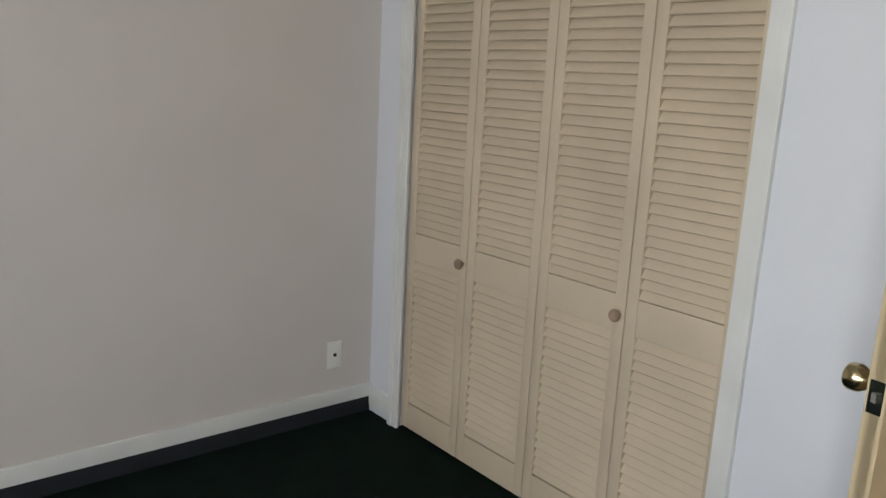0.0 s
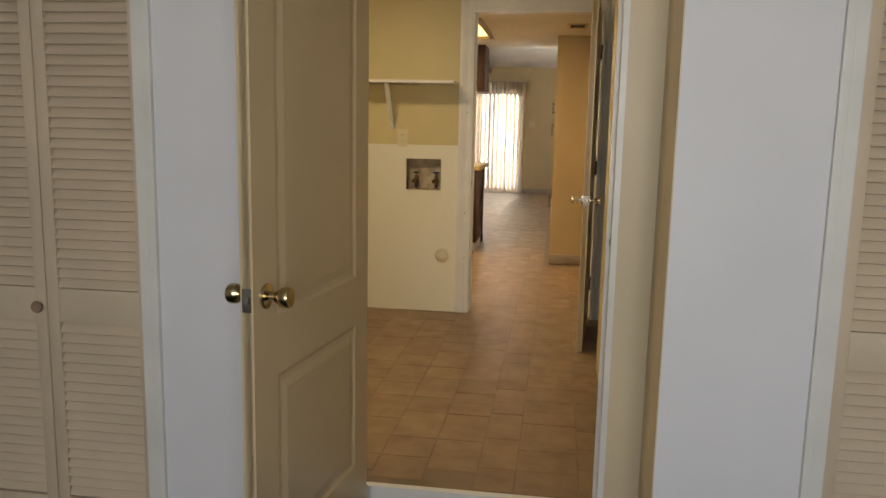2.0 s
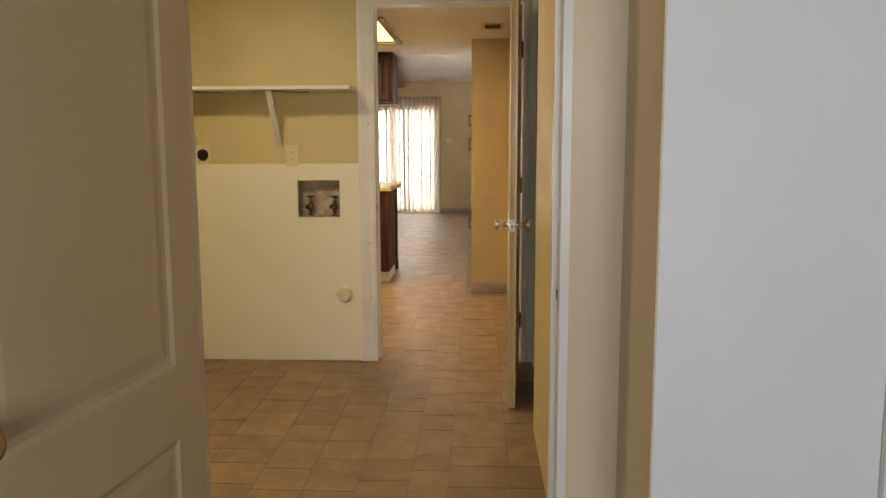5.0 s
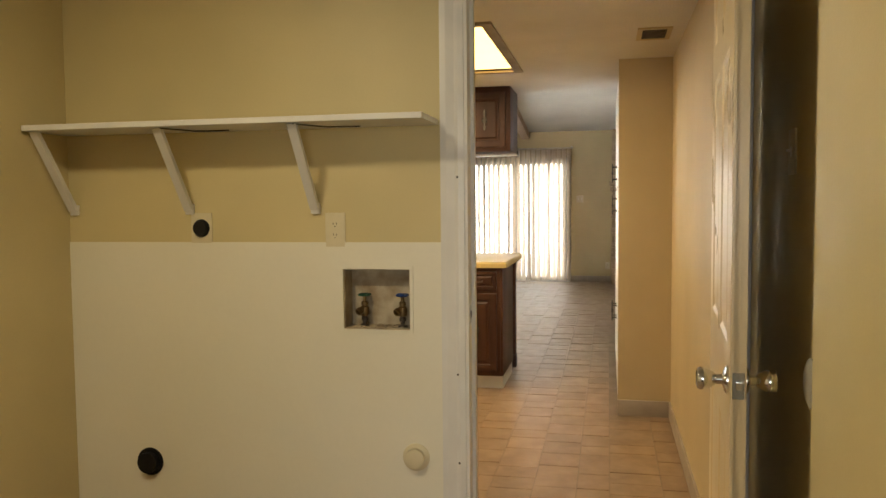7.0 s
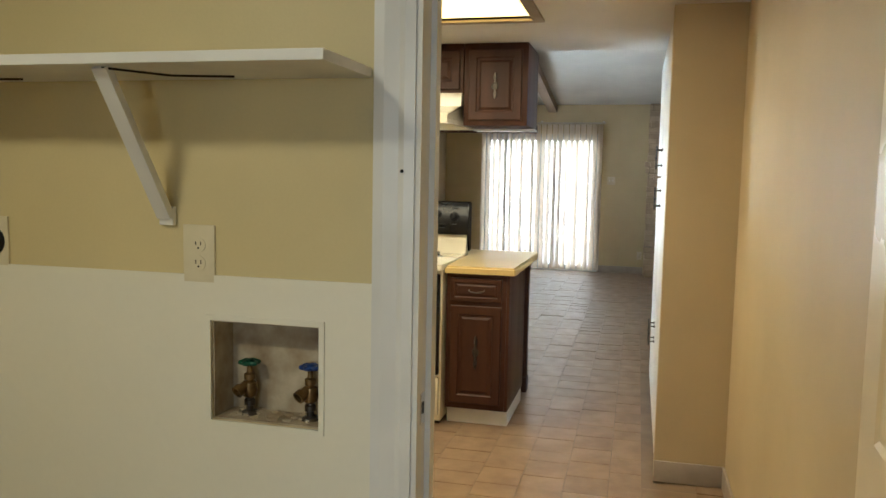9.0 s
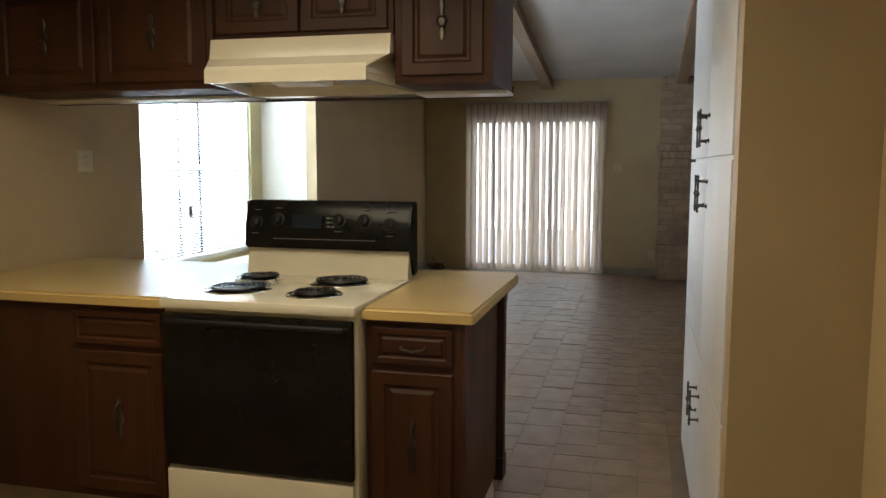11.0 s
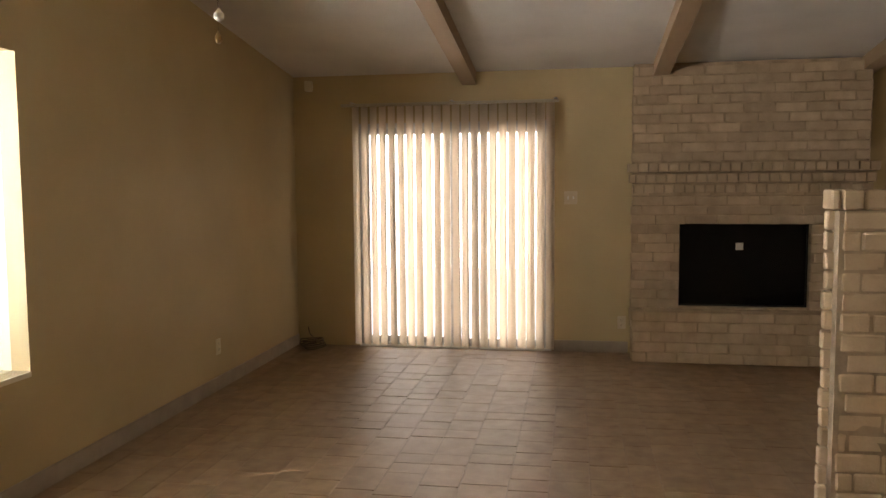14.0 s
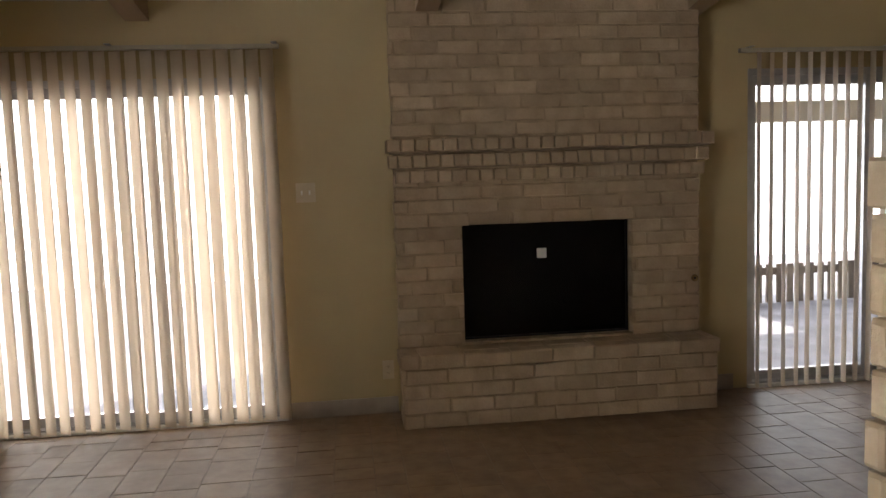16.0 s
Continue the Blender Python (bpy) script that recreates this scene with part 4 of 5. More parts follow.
tube(bm, [(-0.086, 0.03, 0.835), (-0.108, 0.04, 0.840), (-0.116, 0.08, 0.842), (-0.116, SW - 0.08, 0.842), (-0.108, SW - 0.04, 0.840), (-0.086, SW - 0.03, 0.835)], 0.014, 10)
part("oven_handle", bm, M_BLACKM, f, "black oven handle", smooth=True)
bpart("storage_drawer", (-0.082, 0.012, 0.07, -0.051, SW - 0.012, 0.285), M_ENAMEL, f, 0.006, "almond storage drawer")
bpart("plinth", (0.0, 0.02, 0.0, 0.6, SW - 0.02, 0.03), M_BLACKM, f)
bm = bmesh.new()
prism(bm, [(0.575, 0.918), (0.600, 1.055), (0.66, 1.055), (0.66, 0.90), (0.60, 0.90)], "y", 0.012, SW - 0.004)
part("splash_panel", bm, M_ENAMEL, f, "almond rear riser")
bm = bmesh.new()
pr = [(0.560, 1.045), (0.570, 1.15), (0.600, 1.235), (0.610, 1.248), (0.690, 1.248), (0.690, 0.93), (0.640, 0.93), (0.600, 1.045)]
prism(bm, pr, "y", 0.0, SW)
bmesh.ops.bevel(bm, geom=bm.edges[:], offset=0.007, segments=2, affect="EDGES")
part("control_panel", bm, M_BLACK, f, "glossy black control panel", smooth=True)
pn = Vector((-0.93, 0, 0.30)).normalized()
for y, z in ((0.085, 1.150), (0.20, 1.165), (0.315, 1.165), (0.60, 1.165), (0.70, 1.150)):
    bx = 0.570 + (z - 1.15) * 0.35 - 0.002
    bm = bmesh.new()
    lathe(bm, (bx, y, z), pn, [(0, 0.032), (0.004, 0.032), (0.006, 0.024), (0.026, 0.021), (0.029, 0.016)], 24)
    box(bm, bx - 0.034, y - 0.005, z - 0.012, bx - 0.022, y + 0.005, z + 0.024, 0.002)
    part("control_knob", bm, M_BLACKM, f, "black ribbed control knob", smooth=True)
    bm = bmesh.new()
    o = Vector((bx, y, z)) + pn * 0.0295
    box(bm, o.x - 0.0006, y - 0.0015, z + 0.002, o.x + 0.0006, y + 0.0015, z + 0.02)
    part("knob_mark", bm, M_WPLASTIC, f)
bm = bmesh.new()
box(bm, 0.562, 0.39, 1.13, 0.574, 0.53, 1.19, 0.002)
part("clock_window", bm, mat("clock_glass", (0.01, 0.02, 0.035), 0.1, var=0.1), f, "dark blue clock window")
bm = bmesh.new()
for k in range(3):
    for j in range(2):
        box(bm, 0.566, 0.355 - j * 0.022, 1.135 + k * 0.018, 0.572, 0.370 - j * 0.022, 1.143 + k * 0.018)
for y, z, w_ in ((0.085, 1.205, 0.045), (0.20, 1.213, 0.03), (0.60, 1.213, 0.03), (0.70, 1.205, 0.03), (0.085, 1.105, 0.03), (0.70, 1.105, 0.03), (0.315, 1.118, 0.03)):
    box(bm, 0.566 + (z - 1.15) * 0.33 - 0.001, y - w_ / 2, z, 0.568 + (z - 1.15) * 0.33 + 0.004, y + w_ / 2, z + 0.003)
box(bm, 0.5625, 0.15, 1.082, 0.5650, 0.62, 1.085)
part("panel_print", bm, mat("grey_print", (0.16, 0.16, 0.16), 0.5), f, "small grey printed marks")


def burner(parent, x, y, r):
    bm = bmesh.new()
    lathe(bm, (x, y, 0.921), (0, 0, 1), [(0, r + 0.020), (0.004, r + 0.019), (0.006, r + 0.014), (0.004, r + 0.009), (0.0015, r + 0.004), (0.0015, 0.01)], 32)
    part("drip_pan", bm, M_CHROME, parent, "shiny drip pan ring", smooth=True)
    bm = bmesh.new()
    lathe(bm, (x, y, 0.9225), (0, 0, 1), [(0, r + 0.003), (0.001, r + 0.002), (0.0012, 0.02)], 32)
    part("pan_bowl", bm, M_BOWL, parent, "blackened pan bowl", smooth=True)
    bm = bmesh.new()
    turns = 5 if r > 0.095 else 4
    pts = []
    n = int(turns * 22)
    for i in range(n + 1):
        u = i / n
        a = u * turns * 2 * math.pi
        rr = 0.018 + (r - 0.022) * u
        pts.append((x + rr * math.cos(a), y + rr * math.sin(a), 0.934))
    tube(bm, pts, 0.0062, 6)
    for k in range(3):
        a = 2.1 * k + 0.4
        box(bm, x - 0.002, y - 0.002, 0.923, x + 0.002, y + 0.002, 0.93)
        tube(bm, [(x, y, 0.926), (x + r * math.cos(a), y + r * math.sin(a), 0.926)], 0.003, 4)
    part("coil", bm, M_COIL, parent, "black spiral heating coil", smooth=True)


burner(f, 0.13, 0.240, 0.088)
burner(f, 0.435, 0.255, 0.113)
burner(f, 0.17, 0.575, 0.112)
burner(f, 0.47, 0.64, 0.085)

# ---- upper cabinets and hood ----
UX0, UX1 = 9.08, 9.535
UY0 = 1.586
f = thing("upper_cabinet", (UX0, UY0, 1.71), "dark walnut upper cabinet with raised door under the kitchen ceiling", "cabinet")
bpart("body", (0, 0, 0, UX1 - UX0, 0.38, KCZ - 1.71 - 0.002), M_WOOD, f, 0.003)
raised_front("door", f, 0.035, 0.35, 0.03, KCZ - 1.71 - 0.04, 0.0, M_WOOD)
ornate_pull(f, (-0.019, 0.19, 0.23), 0.15, (-1, 0), ring=True)
bpart("light_rail", (0.29, -0.004, -0.014, UX1 - UX0, 0.38, -0.001), M_TRIM, f, 0.002, "pale underside strip")
bpart("edge_trim", (UX1 - UX0 + 0.001, -0.004, -0.018, UX1 - UX0 + 0.014, 0.38, 0.03), M_WOOD, f, 0.001)
f = thing("upper_cabinet", (UX0, UY0 + 0.385, 1.90), "short dark walnut cabinet over the range hood", "cabinet")
bpart("body", (0, 0, 0, UX1 - UX0, 0.76, KCZ - 1.90 - 0.002), M_WOOD, f, 0.003)
for y0, y1 in ((0.02, 0.375), (0.385, 0.74)):
    raised_front("door", f, y0, y1, 0.02, KCZ - 1.90 - 0.04, 0.0, M_WOODH)
ornate_pull(f, (-0.019, 0.20, 0.13), 0.10, (-1, 0), ring=True)
ornate_pull(f, (-0.019, 0.56, 0.13), 0.10, (-1, 0), ring=True)
bpart("edge_trim", (UX1 - UX0 + 0.001, -0.004, -0.208, UX1 - UX0 + 0.014, 0.764, -0.16), M_WOOD, f, 0.001)
f = thing("upper_cabinet", (UX0, UY0 + 1.15, 1.71), "dark walnut upper cabinet next to the range hood", "cabinet")
bpart("body", (0, 0, 0, UX1 - UX0, LWY - UY0 - 1.16, KCZ - 1.71 - 0.002), M_WOOD, f, 0.003)
for k in range(2):
    raised_front("door", f, 0.03 + k * 0.52, 0.52 + k * 0.52, 0.03, KCZ - 1.71 - 0.04, 0.0, M_WOOD)
    ornate_pull(f, (-0.019, 0.27 + k * 0.52, 0.23), 0.15, (-1, 0), ring=True)
bpart("light_rail", (0.29, 0, -0.014, UX1 - UX0, LWY - UY0 - 1.16, -0.001), M_TRIM, f, 0.002, "pale underside strip")
bpart("edge_trim", (UX1 - UX0 + 0.001, 0, -0.018, UX1 - UX0 + 0.014, LWY - UY0 - 1.16, 0.03), M_WOOD, f, 0.001)
f = thing("range_hood", (UX0, UY0 + 0.385, 1.700), "almond metal range hood under the short cabinet", "range hood")
bm = bmesh.new()
prism(bm, [(0.452, 0.198), (-0.03, 0.198), (-0.045, 0.120), (-0.16, 0.075), (-0.17, 0.060), (-0.17, 0.012), (-0.16, 0.012), (-0.145, 0.042), (0.28, 0.042), (0.30, 0.0), (0.452, 0.0)], "y", 0.002, 0.758)
for v in bm.verts:
    if v.co.x < -0.1:
        v.co.y += 0.05 if v.co.y < 0.38 else -0.05
part("shell", bm, M_ENAMEL, f)
for a, e in ((0.002, 0.05), (0.750, -0.05)):
    bm = bmesh.new()
    prism(bm, [(-0.155, 0.016), (-0.14, 0.041), (0.28, 0.041), (0.30, 0.004)], "y", a, a + 0.008)
    for v in bm.verts:
        if v.co.x < -0.1:
            v.co.y += e
    part("side_lip", bm, M_ENAMEL, f)
bpart("filter", (-0.09, 0.12, 0.034, 0.20, 0.26, 0.041), M_ALU, f, 0.002, "grey mesh grease filter")
bm = bmesh.new()
prism(bm, [(-0.11, 0.041), (-0.10, 0.012), (-0.02, 0.006), (0.05, 0.018), (0.06, 0.041)], "y", 0.27, 0.46)
part("lamp_cover", bm, M_WPLASTIC, f, "cream lamp cover")



# ---- pantry ----
PX0, PXM, PX1, PYF = 8.32, 9.13, 10.05, 0.815
f = thing("pantry_cabinet", (PX0, PYF, 0), "tall white laminate pantry cabinet with ornate dark pulls", "cabinet")
bpart("carcass", (0, -0.6, 0.0, PX1 - PX0, -0.022, KCZ - 0.004), M_CABW, f, 0.0, "white cabinet carcass")
cols = ((0.03, PXM - PX0 - 0.003), (PXM - PX0 + 0.003, PX1 - PX0 - 0.01))
for ci, (a, b) in enumerate(cols):
    for z0, z1 in ((0.08, 0.70), (0.705, 1.420), (1.434, 2.15)):
        bpart("door", (a, -0.02, z0, b, 0.0, z1), M_CABW, f, 0.003, "flat white laminate door")


def bar_pull(parent, x, z, h, out):
    """An ornate bar that stands off a door facing +y on two posts."""
    bm = bmesh.new()
    lathe(bm, (x, out, z - h / 2), (0, 0, 1), [(0, 0.001), (0.006, 0.005), (0.014, 0.0035), (0.020, 0.006), (0.026, 0.004), (h * 0.42, 0.0035), (h * 0.46, 0.006), (h * 0.5, 0.0085), (h * 0.54, 0.006), (h * 0.58, 0.0035), (h - 0.026, 0.004), (h - 0.020, 0.006), (h - 0.014, 0.0035), (h - 0.006, 0.005), (h, 0.001)], 10)
    part("pull", bm, M_PEWTER, parent, "ornate dark pewter bar pull", smooth=True)
    for dz in (-h / 2 + 0.024, h / 2 - 0.024):
        bm = bmesh.new()
        lathe(bm, (x, 0, z + dz), (0, 1, 0), [(0, 0.008), (0.003, 0.008), (0.006, 0.004), (out, 0.0035)], 10)
        part("pull_post", bm, M_PEWTER, parent, smooth=True)


for px, zc in ((PXM - PX0 - 0.06, 1.535), (PXM - PX0 - 0.06, 1.305), (PXM - PX0 - 0.06, 0.53), (PXM - PX0 + 0.06, 1.535), (PXM - PX0 + 0.06, 1.305), (PXM - PX0 + 0.06, 0.53)):
    bar_pull(f, px, zc, 0.135, 0.032)

# ---- kitchen ceiling light and vent ----
f = thing("ceiling_light", (7.745, 2.235, KCZ), "recessed fluorescent kitchen light box, lit warm yellow, brown wooden rim", "ceiling light")
bm = bmesh.new()
for d in ((-0.675, -0.765, 0.16, 0.675, 0.765, 0.17), (-0.685, -0.775, 0.0, -0.675, 0.775, 0.17), (0.675, -0.775, 0.0, 0.685, 0.775, 0.17), (-0.675, -0.775, 0, 0.675, -0.765, 0.17), (-0.675, 0.765, 0, 0.675, 0.775, 0.17)):
    box(bm, *d)
part("housing", bm, mat("light_box_paint", (0.85, 0.72, 0.38), 0.6, var=0.02), f)
bm = bmesh.new()
for d in ((-0.72, -0.81, -0.012, -0.668, 0.81, 0.0), (0.668, -0.81, -0.012, 0.72, 0.81, 0.0), (-0.668, -0.81, -0.012, 0.668, -0.757, 0), (-0.668, 0.757, -0.012, 0.668, 0.81, 0)):
    box(bm, *d)
part("rim", bm, mat("light_rim_wood", (0.30, 0.24, 0.16), 0.5, var=0.06), f, "thin brown rim")
for y in (-0.35, 0.35):
    bm = bmesh.new()
    cyl(bm, (-0.6, y, 0.13), (0.6, y, 0.13), 0.016)
    part("tube", bm, M_TUBE, f, "lit fluorescent tube", smooth=True)
bpart("diffuser", (-0.666, -0.755, 0.012, 0.666, 0.755, 0.016), M_LIGHT, f, 0.0, "glowing warm diffuser panel")
f = thing("air_vent", (7.49, 0.65, KCZ), "dark slotted air vent in the kitchen ceiling", "vent")
bm = bmesh.new()
for d in ((-0.14, -0.085, -0.008, 0.14, -0.06, 0), (-0.14, 0.06, -0.008, 0.14, 0.085, 0), (-0.14, -0.06, -0.008, -0.115, 0.06, 0), (0.115, -0.06, -0.008, 0.14, 0.06, 0)):
    box(bm, *d)
part("frame", bm, M_BEIGE, f)
bpart("backing", (-0.115, -0.06, -0.001, 0.115, 0.06, 0.0), M_BLACKM, f)
for i in range(9):
    bpart("slat", (-0.105 + i * 0.025, -0.06, -0.007, -0.10 + i * 0.025, 0.06, -0.001), M_PEWTER, f)

# ---- nook window ----
f = thing("nook_window", (11.48, NY + 0.05, 0.64), "white framed sliding sash window in the nook", "window")
WW, WH = 2.16, 1.48
bm = bmesh.new()
for d in ((-WW / 2, -0.03, 0, WW / 2, 0.03, 0.04), (-WW / 2, -0.03, WH - 0.04, WW / 2, 0.03, WH), (-WW / 2, -0.03, 0.04, -WW / 2 + 0.04, 0.03, WH - 0.04), (WW / 2 - 0.04, -0.03, 0.04, WW / 2, 0.03, WH - 0.04), (0.11, 0.0, 0.04, 0.15, 0.03, WH - 0.04), (WW / 2 - 0.075, -0.02, 0.04, WW / 2 - 0.04, 0.02, WH / 2)):
    box(bm, *d)
part("window_frame", bm, M_WPLASTIC, f)
for s in (-1, 1):
    a, b = (0.15, WW / 2 - 0.04) if s > 0 else (-WW / 2 + 0.04, 0.11)
    bm = bmesh.new()
    box(bm, a, -0.02, WH / 2 - 0.02, b, 0.02, WH / 2 + 0.02)
    part("meeting_rail", bm, M_WPLASTIC, f)
    for z0, z1 in ((0.04, WH / 2 - 0.02), (WH / 2 + 0.02, WH - 0.04)):
        p = bpart("pane", (a, -0.003, z0, b, 0.003, z1), M_GLASS, f)
        p.visible_shadow = False


def mini_blind(x0, x1, z0, z1, y, label, cut, half):
    b = thing("mini_blind", ((x0 + x1) / 2, y, z1), label, "blind", "nook mini blinds")
    w = (x1 - x0) / 2
    bpart("head_rail", (-w, -0.015, -0.03, w, 0.015, 0.0), M_WPLASTIC, b)
    bpart("bottom_rail", (-w, -0.012, z0 - z1, w, 0.012, z0 - z1 + 0.012), M_WPLASTIC, b)
    bm = bmesh.new()
    m = cut - (x0 + x1) / 2
    vs = []
    for a, c in ((-w, m - half), (m + half, w)):
        rows = [[bm.verts.new((xx, -0.0125 + 0.00625 * k, 0.0016 * (1 - ((k - 2) / 2) ** 2))) for k in range(5)] for xx in (a, c)]
        for k in range(4):
            bm.faces.new((rows[0][k], rows[1][k], rows[1][k + 1], rows[0][k + 1]))
        vs += rows[0] + rows[1]
    bmesh.ops.rotate(bm, verts=vs, cent=(0, 0, 0), matrix=Matrix.Rotation(radians(-40), 3, "X"))
    s = part("slat", bm, M_MINI, b)
    n = int((z1 - z0 - 0.05) / 0.0215)
    s.location = (0, 0, -0.045)
    for i in range(1, n):
        o = new("slat", s.data)
        o.parent = b
        o.location = (0, 0, -0.045 - i * 0.0215)
    for x in (-w * 0.7, 0, w * 0.7):
        bpart("ladder_cord", (x - 0.001, -0.001, z0 - z1 + 0.012, x + 0.001, 0.001, -0.03), M_WPLASTIC, b)


mini_blind(10.42, 11.70, 0.69, 2.12, NY + 0.003, "wide white mini blind lowered over the nook window", 11.43, 0.012)
mini_blind(11.735, 12.50, 0.69, 2.12, NY + 0.003, "narrower white mini blind lowered beside the wide one", 12.27, 0.008)
for x in (11.52, 12.44):
    f = thing("window_latch", (x, NY - 0.02, 1.0), "dark plastic window latch hanging before the blind", "window hardware")
    bpart("body", (-0.016, -0.012, 0, 0.016, 0.0, 0.085), M_PEWTER, f, 0.003)
    bpart("tab", (-0.008, -0.022, 0.02, 0.008, -0.012, 0.05), M_BLACKM, f, 0.002)


# ---- glass doors with vertical blinds ----
def glass_door(y0, y1, label):
    g = thing("sliding_glass_door", (BWX + 0.06, (y0 + y1) / 2, 0), label, "door")
    w = (y1 - y0) / 2
    bm = bmesh.new()
    for d in ((-0.05, -w, 0, 0.05, w, 0.03), (-0.05, -w, 2.02, 0.05, w, 2.06), (-0.05, -w, 0.03, 0.05, -w + 0.04, 2.02), (-0.05, w - 0.04, 0.03, 0.05, w, 2.02)):
        box(bm, *d)
    part("frame", bm, M_ALU, g)
    for s, x in ((-1, -0.02), (1, 0.02)):
        a, b = (-w + 0.04, 0.03) if s < 0 else (-0.03, w - 0.04)
        bm = bmesh.new()
        for d in ((x - 0.015, a, 0.03, x + 0.015, b, 0.09), (x - 0.015, a, 1.96, x + 0.015, b, 2.02), (x - 0.015, a, 0.09, x + 0.015, a + 0.05, 1.96), (x - 0.015, b - 0.05, 0.09, x + 0.015, b, 1.96)):
            box(bm, *d)
        part("sash", bm, M_ALU, g)
        p = bpart("pane", (x - 0.003, a + 0.05, 0.09, x + 0.003, b - 0.05, 1.96), M_GLASS, g)
        p.visible_shadow = False
    return g


glass_door(1.50, 3.27, "aluminium sliding patio door behind vertical blinds")
glass_door(-3.17, -1.46, "aluminium sliding door to the bright patio behind open vertical blinds")


def vertical_blind(y0, y1, ztop, xb, n, ang, label):
    b = thing("vertical_blind", (xb, (y0 + y1) / 2, ztop), label, "blind")
    w = (y1 - y0) / 2
    bpart("head_rail", (-0.018, -w - 0.03, -0.006, 0.018, w + 0.09, 0.018), M_RAIL, b, 0.003)
    for y in (-w, 0, w):
        bpart("bracket", (0.0, y - 0.015, 0.033, BWX - xb, y + 0.015, 0.032), M_ALU, b)
    L = ztop - 0.035
    random.seed(9)
    bm = bmesh.new()
    k = 5
    prev = None
    for i in range(k + 1):
        u = i / k - 0.5
        x, y = 0.012 * (1 - 4 * u * u), u * 0.089
        col = [bm.verts.new((x, y, -L)), bm.verts.new((x, y, -0.01))]
        if prev:
            bm.faces.new((prev[0], col[0], col[1], prev[1]))
        prev = col
    r = bmesh.ops.solidify(bm, geom=bm.faces[:], thickness=0.0012)
    v = part("vane", bm, M_VANE, b, smooth=True)
    for i in range(n):
        o = v if i == 0 else new("vane", v.data)
        o.parent = b
        o.location = (0, -w + (i + 0.5) * 2 * w / n, 0)
        o.rotation_euler = (random.uniform(-0.003, 0.003), random.uniform(-0.003, 0.003), radians(ang + random.uniform(-0.5, 0.5)))
    return b


vertical_blind(1.47, 3.30, 2.21, BWX - 0.12, 22, -33, "cream vertical blind nearly closed over the patio door")
vertical_blind(-3.29, -1.43, 2.15, BWX - 0.12, 22, 74, "cream vertical blind turned open over the side door")

# ---- small things of the living room ----
f = thing("wall_speaker", (BWX - 0.1, 3.70, 2.40), "small beige corner device below the ceiling", "fixture")
bm = bmesh.new()
box(bm, -0.035, -0.03, -0.045, 0.035, 0.03, 0.045, 0.008)
part("case", bm, M_PLASTIC, f, smooth=True)
bpart("arm", (0.035, -0.008, 0.0, 0.10, 0.008, 0.016), M_WPLASTIC, f)

# pull chains of the fan overhead
f = thing("pull_chains", (11.33, 2.19, ceil_z(11.33) - 0.115), "two thin pull chains hanging from the ceiling beam, white ball end", "fixture")
zc = ceil_z(11.33) - 0.115
for dx, dy, z1, mt, r in ((0.0, 0.0, 1.915, M_WPLASTIC, 0.013), (0.015, 0.01, 1.862, M_VBRASS, 0.009)):
    bm = bmesh.new()
    cyl(bm, (dx, dy, 0.0), (dx, dy, z1 - zc), 0.0005, seg=5)
    part("chain", bm, M_PEWTER, f)
    bm = bmesh.new()
    lathe(bm, (dx, dy, z1 - zc - 0.02), (0, 0, 1), [(0, r * 0.5), (0.006, r), (0.016, r), (0.024, r * 0.5), (0.03, 0.002)], 14)
    part("chain_end", bm, mt, f, smooth=True)
# loose cable in the corner
f = thing("cable_coil", (16.28, 3.68, 0.0), "loose dark cable coiled on the floor in the corner", "cable")
random.seed(4)
bm = bmesh.new()
pts = []
for i in range(70):
    a = i * 0.42
    pts.append((0.13 * math.cos(a) * (1 + 0.3 * math.sin(i * 0.9)), 0.10 * math.sin(a) * (1 + 0.2 * math.cos(i * 0.5)), 0.008 + 0.0011 * i))
pts += [(0.10, 0.07, 0.12), (0.13, 0.09, 0.17)]
tube(bm, pts, 0.005, 6)
part("cable", bm, mat("brown_cable", (0.10, 0.06, 0.035), 0.5), f, smooth=True)

# ---- bricks ----
BL, BH, BJ = 0.25, 0.073, 0.007
BRICKS = {}
FACE = {"now": M_BRICK}


def brick_mesh(l, h, d):
    """A worn brick: l along y, h along z, depth d behind x = 0."""
    k = (round(l, 2), round(h, 3), round(d, 3), random.randrange(3), FACE["now"].name)
    if k not in BRICKS:
        bm = bmesh.new()
        box(bm, 0, 0, 0, d, max(l, 0.03), h)
        front = [v for v in bm.verts]
        bmesh.ops.bevel(bm, geom=[e for e in bm.edges if (all(v.co.x < 1e-5 for v in e.verts) if FACE["now"] is M_BRICK else min(v.co.x for v in e.verts) < 1e-5 or abs(e.verts[0].co.z - e.verts[1].co.z) > 1e-5)], offset=0.006 if FACE["now"] is M_BRICK else 0.007, segments=1, affect="EDGES")
        for v in bm.verts:
            v.co += Vector((random.uniform(-0.003, 0.003) if v.co.x < 0.02 else 0, random.uniform(-0.0025, 0.0025), random.uniform(-0.0022, 0.0022)))
        me = bpy.data.meshes.new("brick")
        bm.to_mesh(me)
        bm.free()
        me.materials.append(FACE["now"])
        BRICKS[k] = me
    return BRICKS[k]


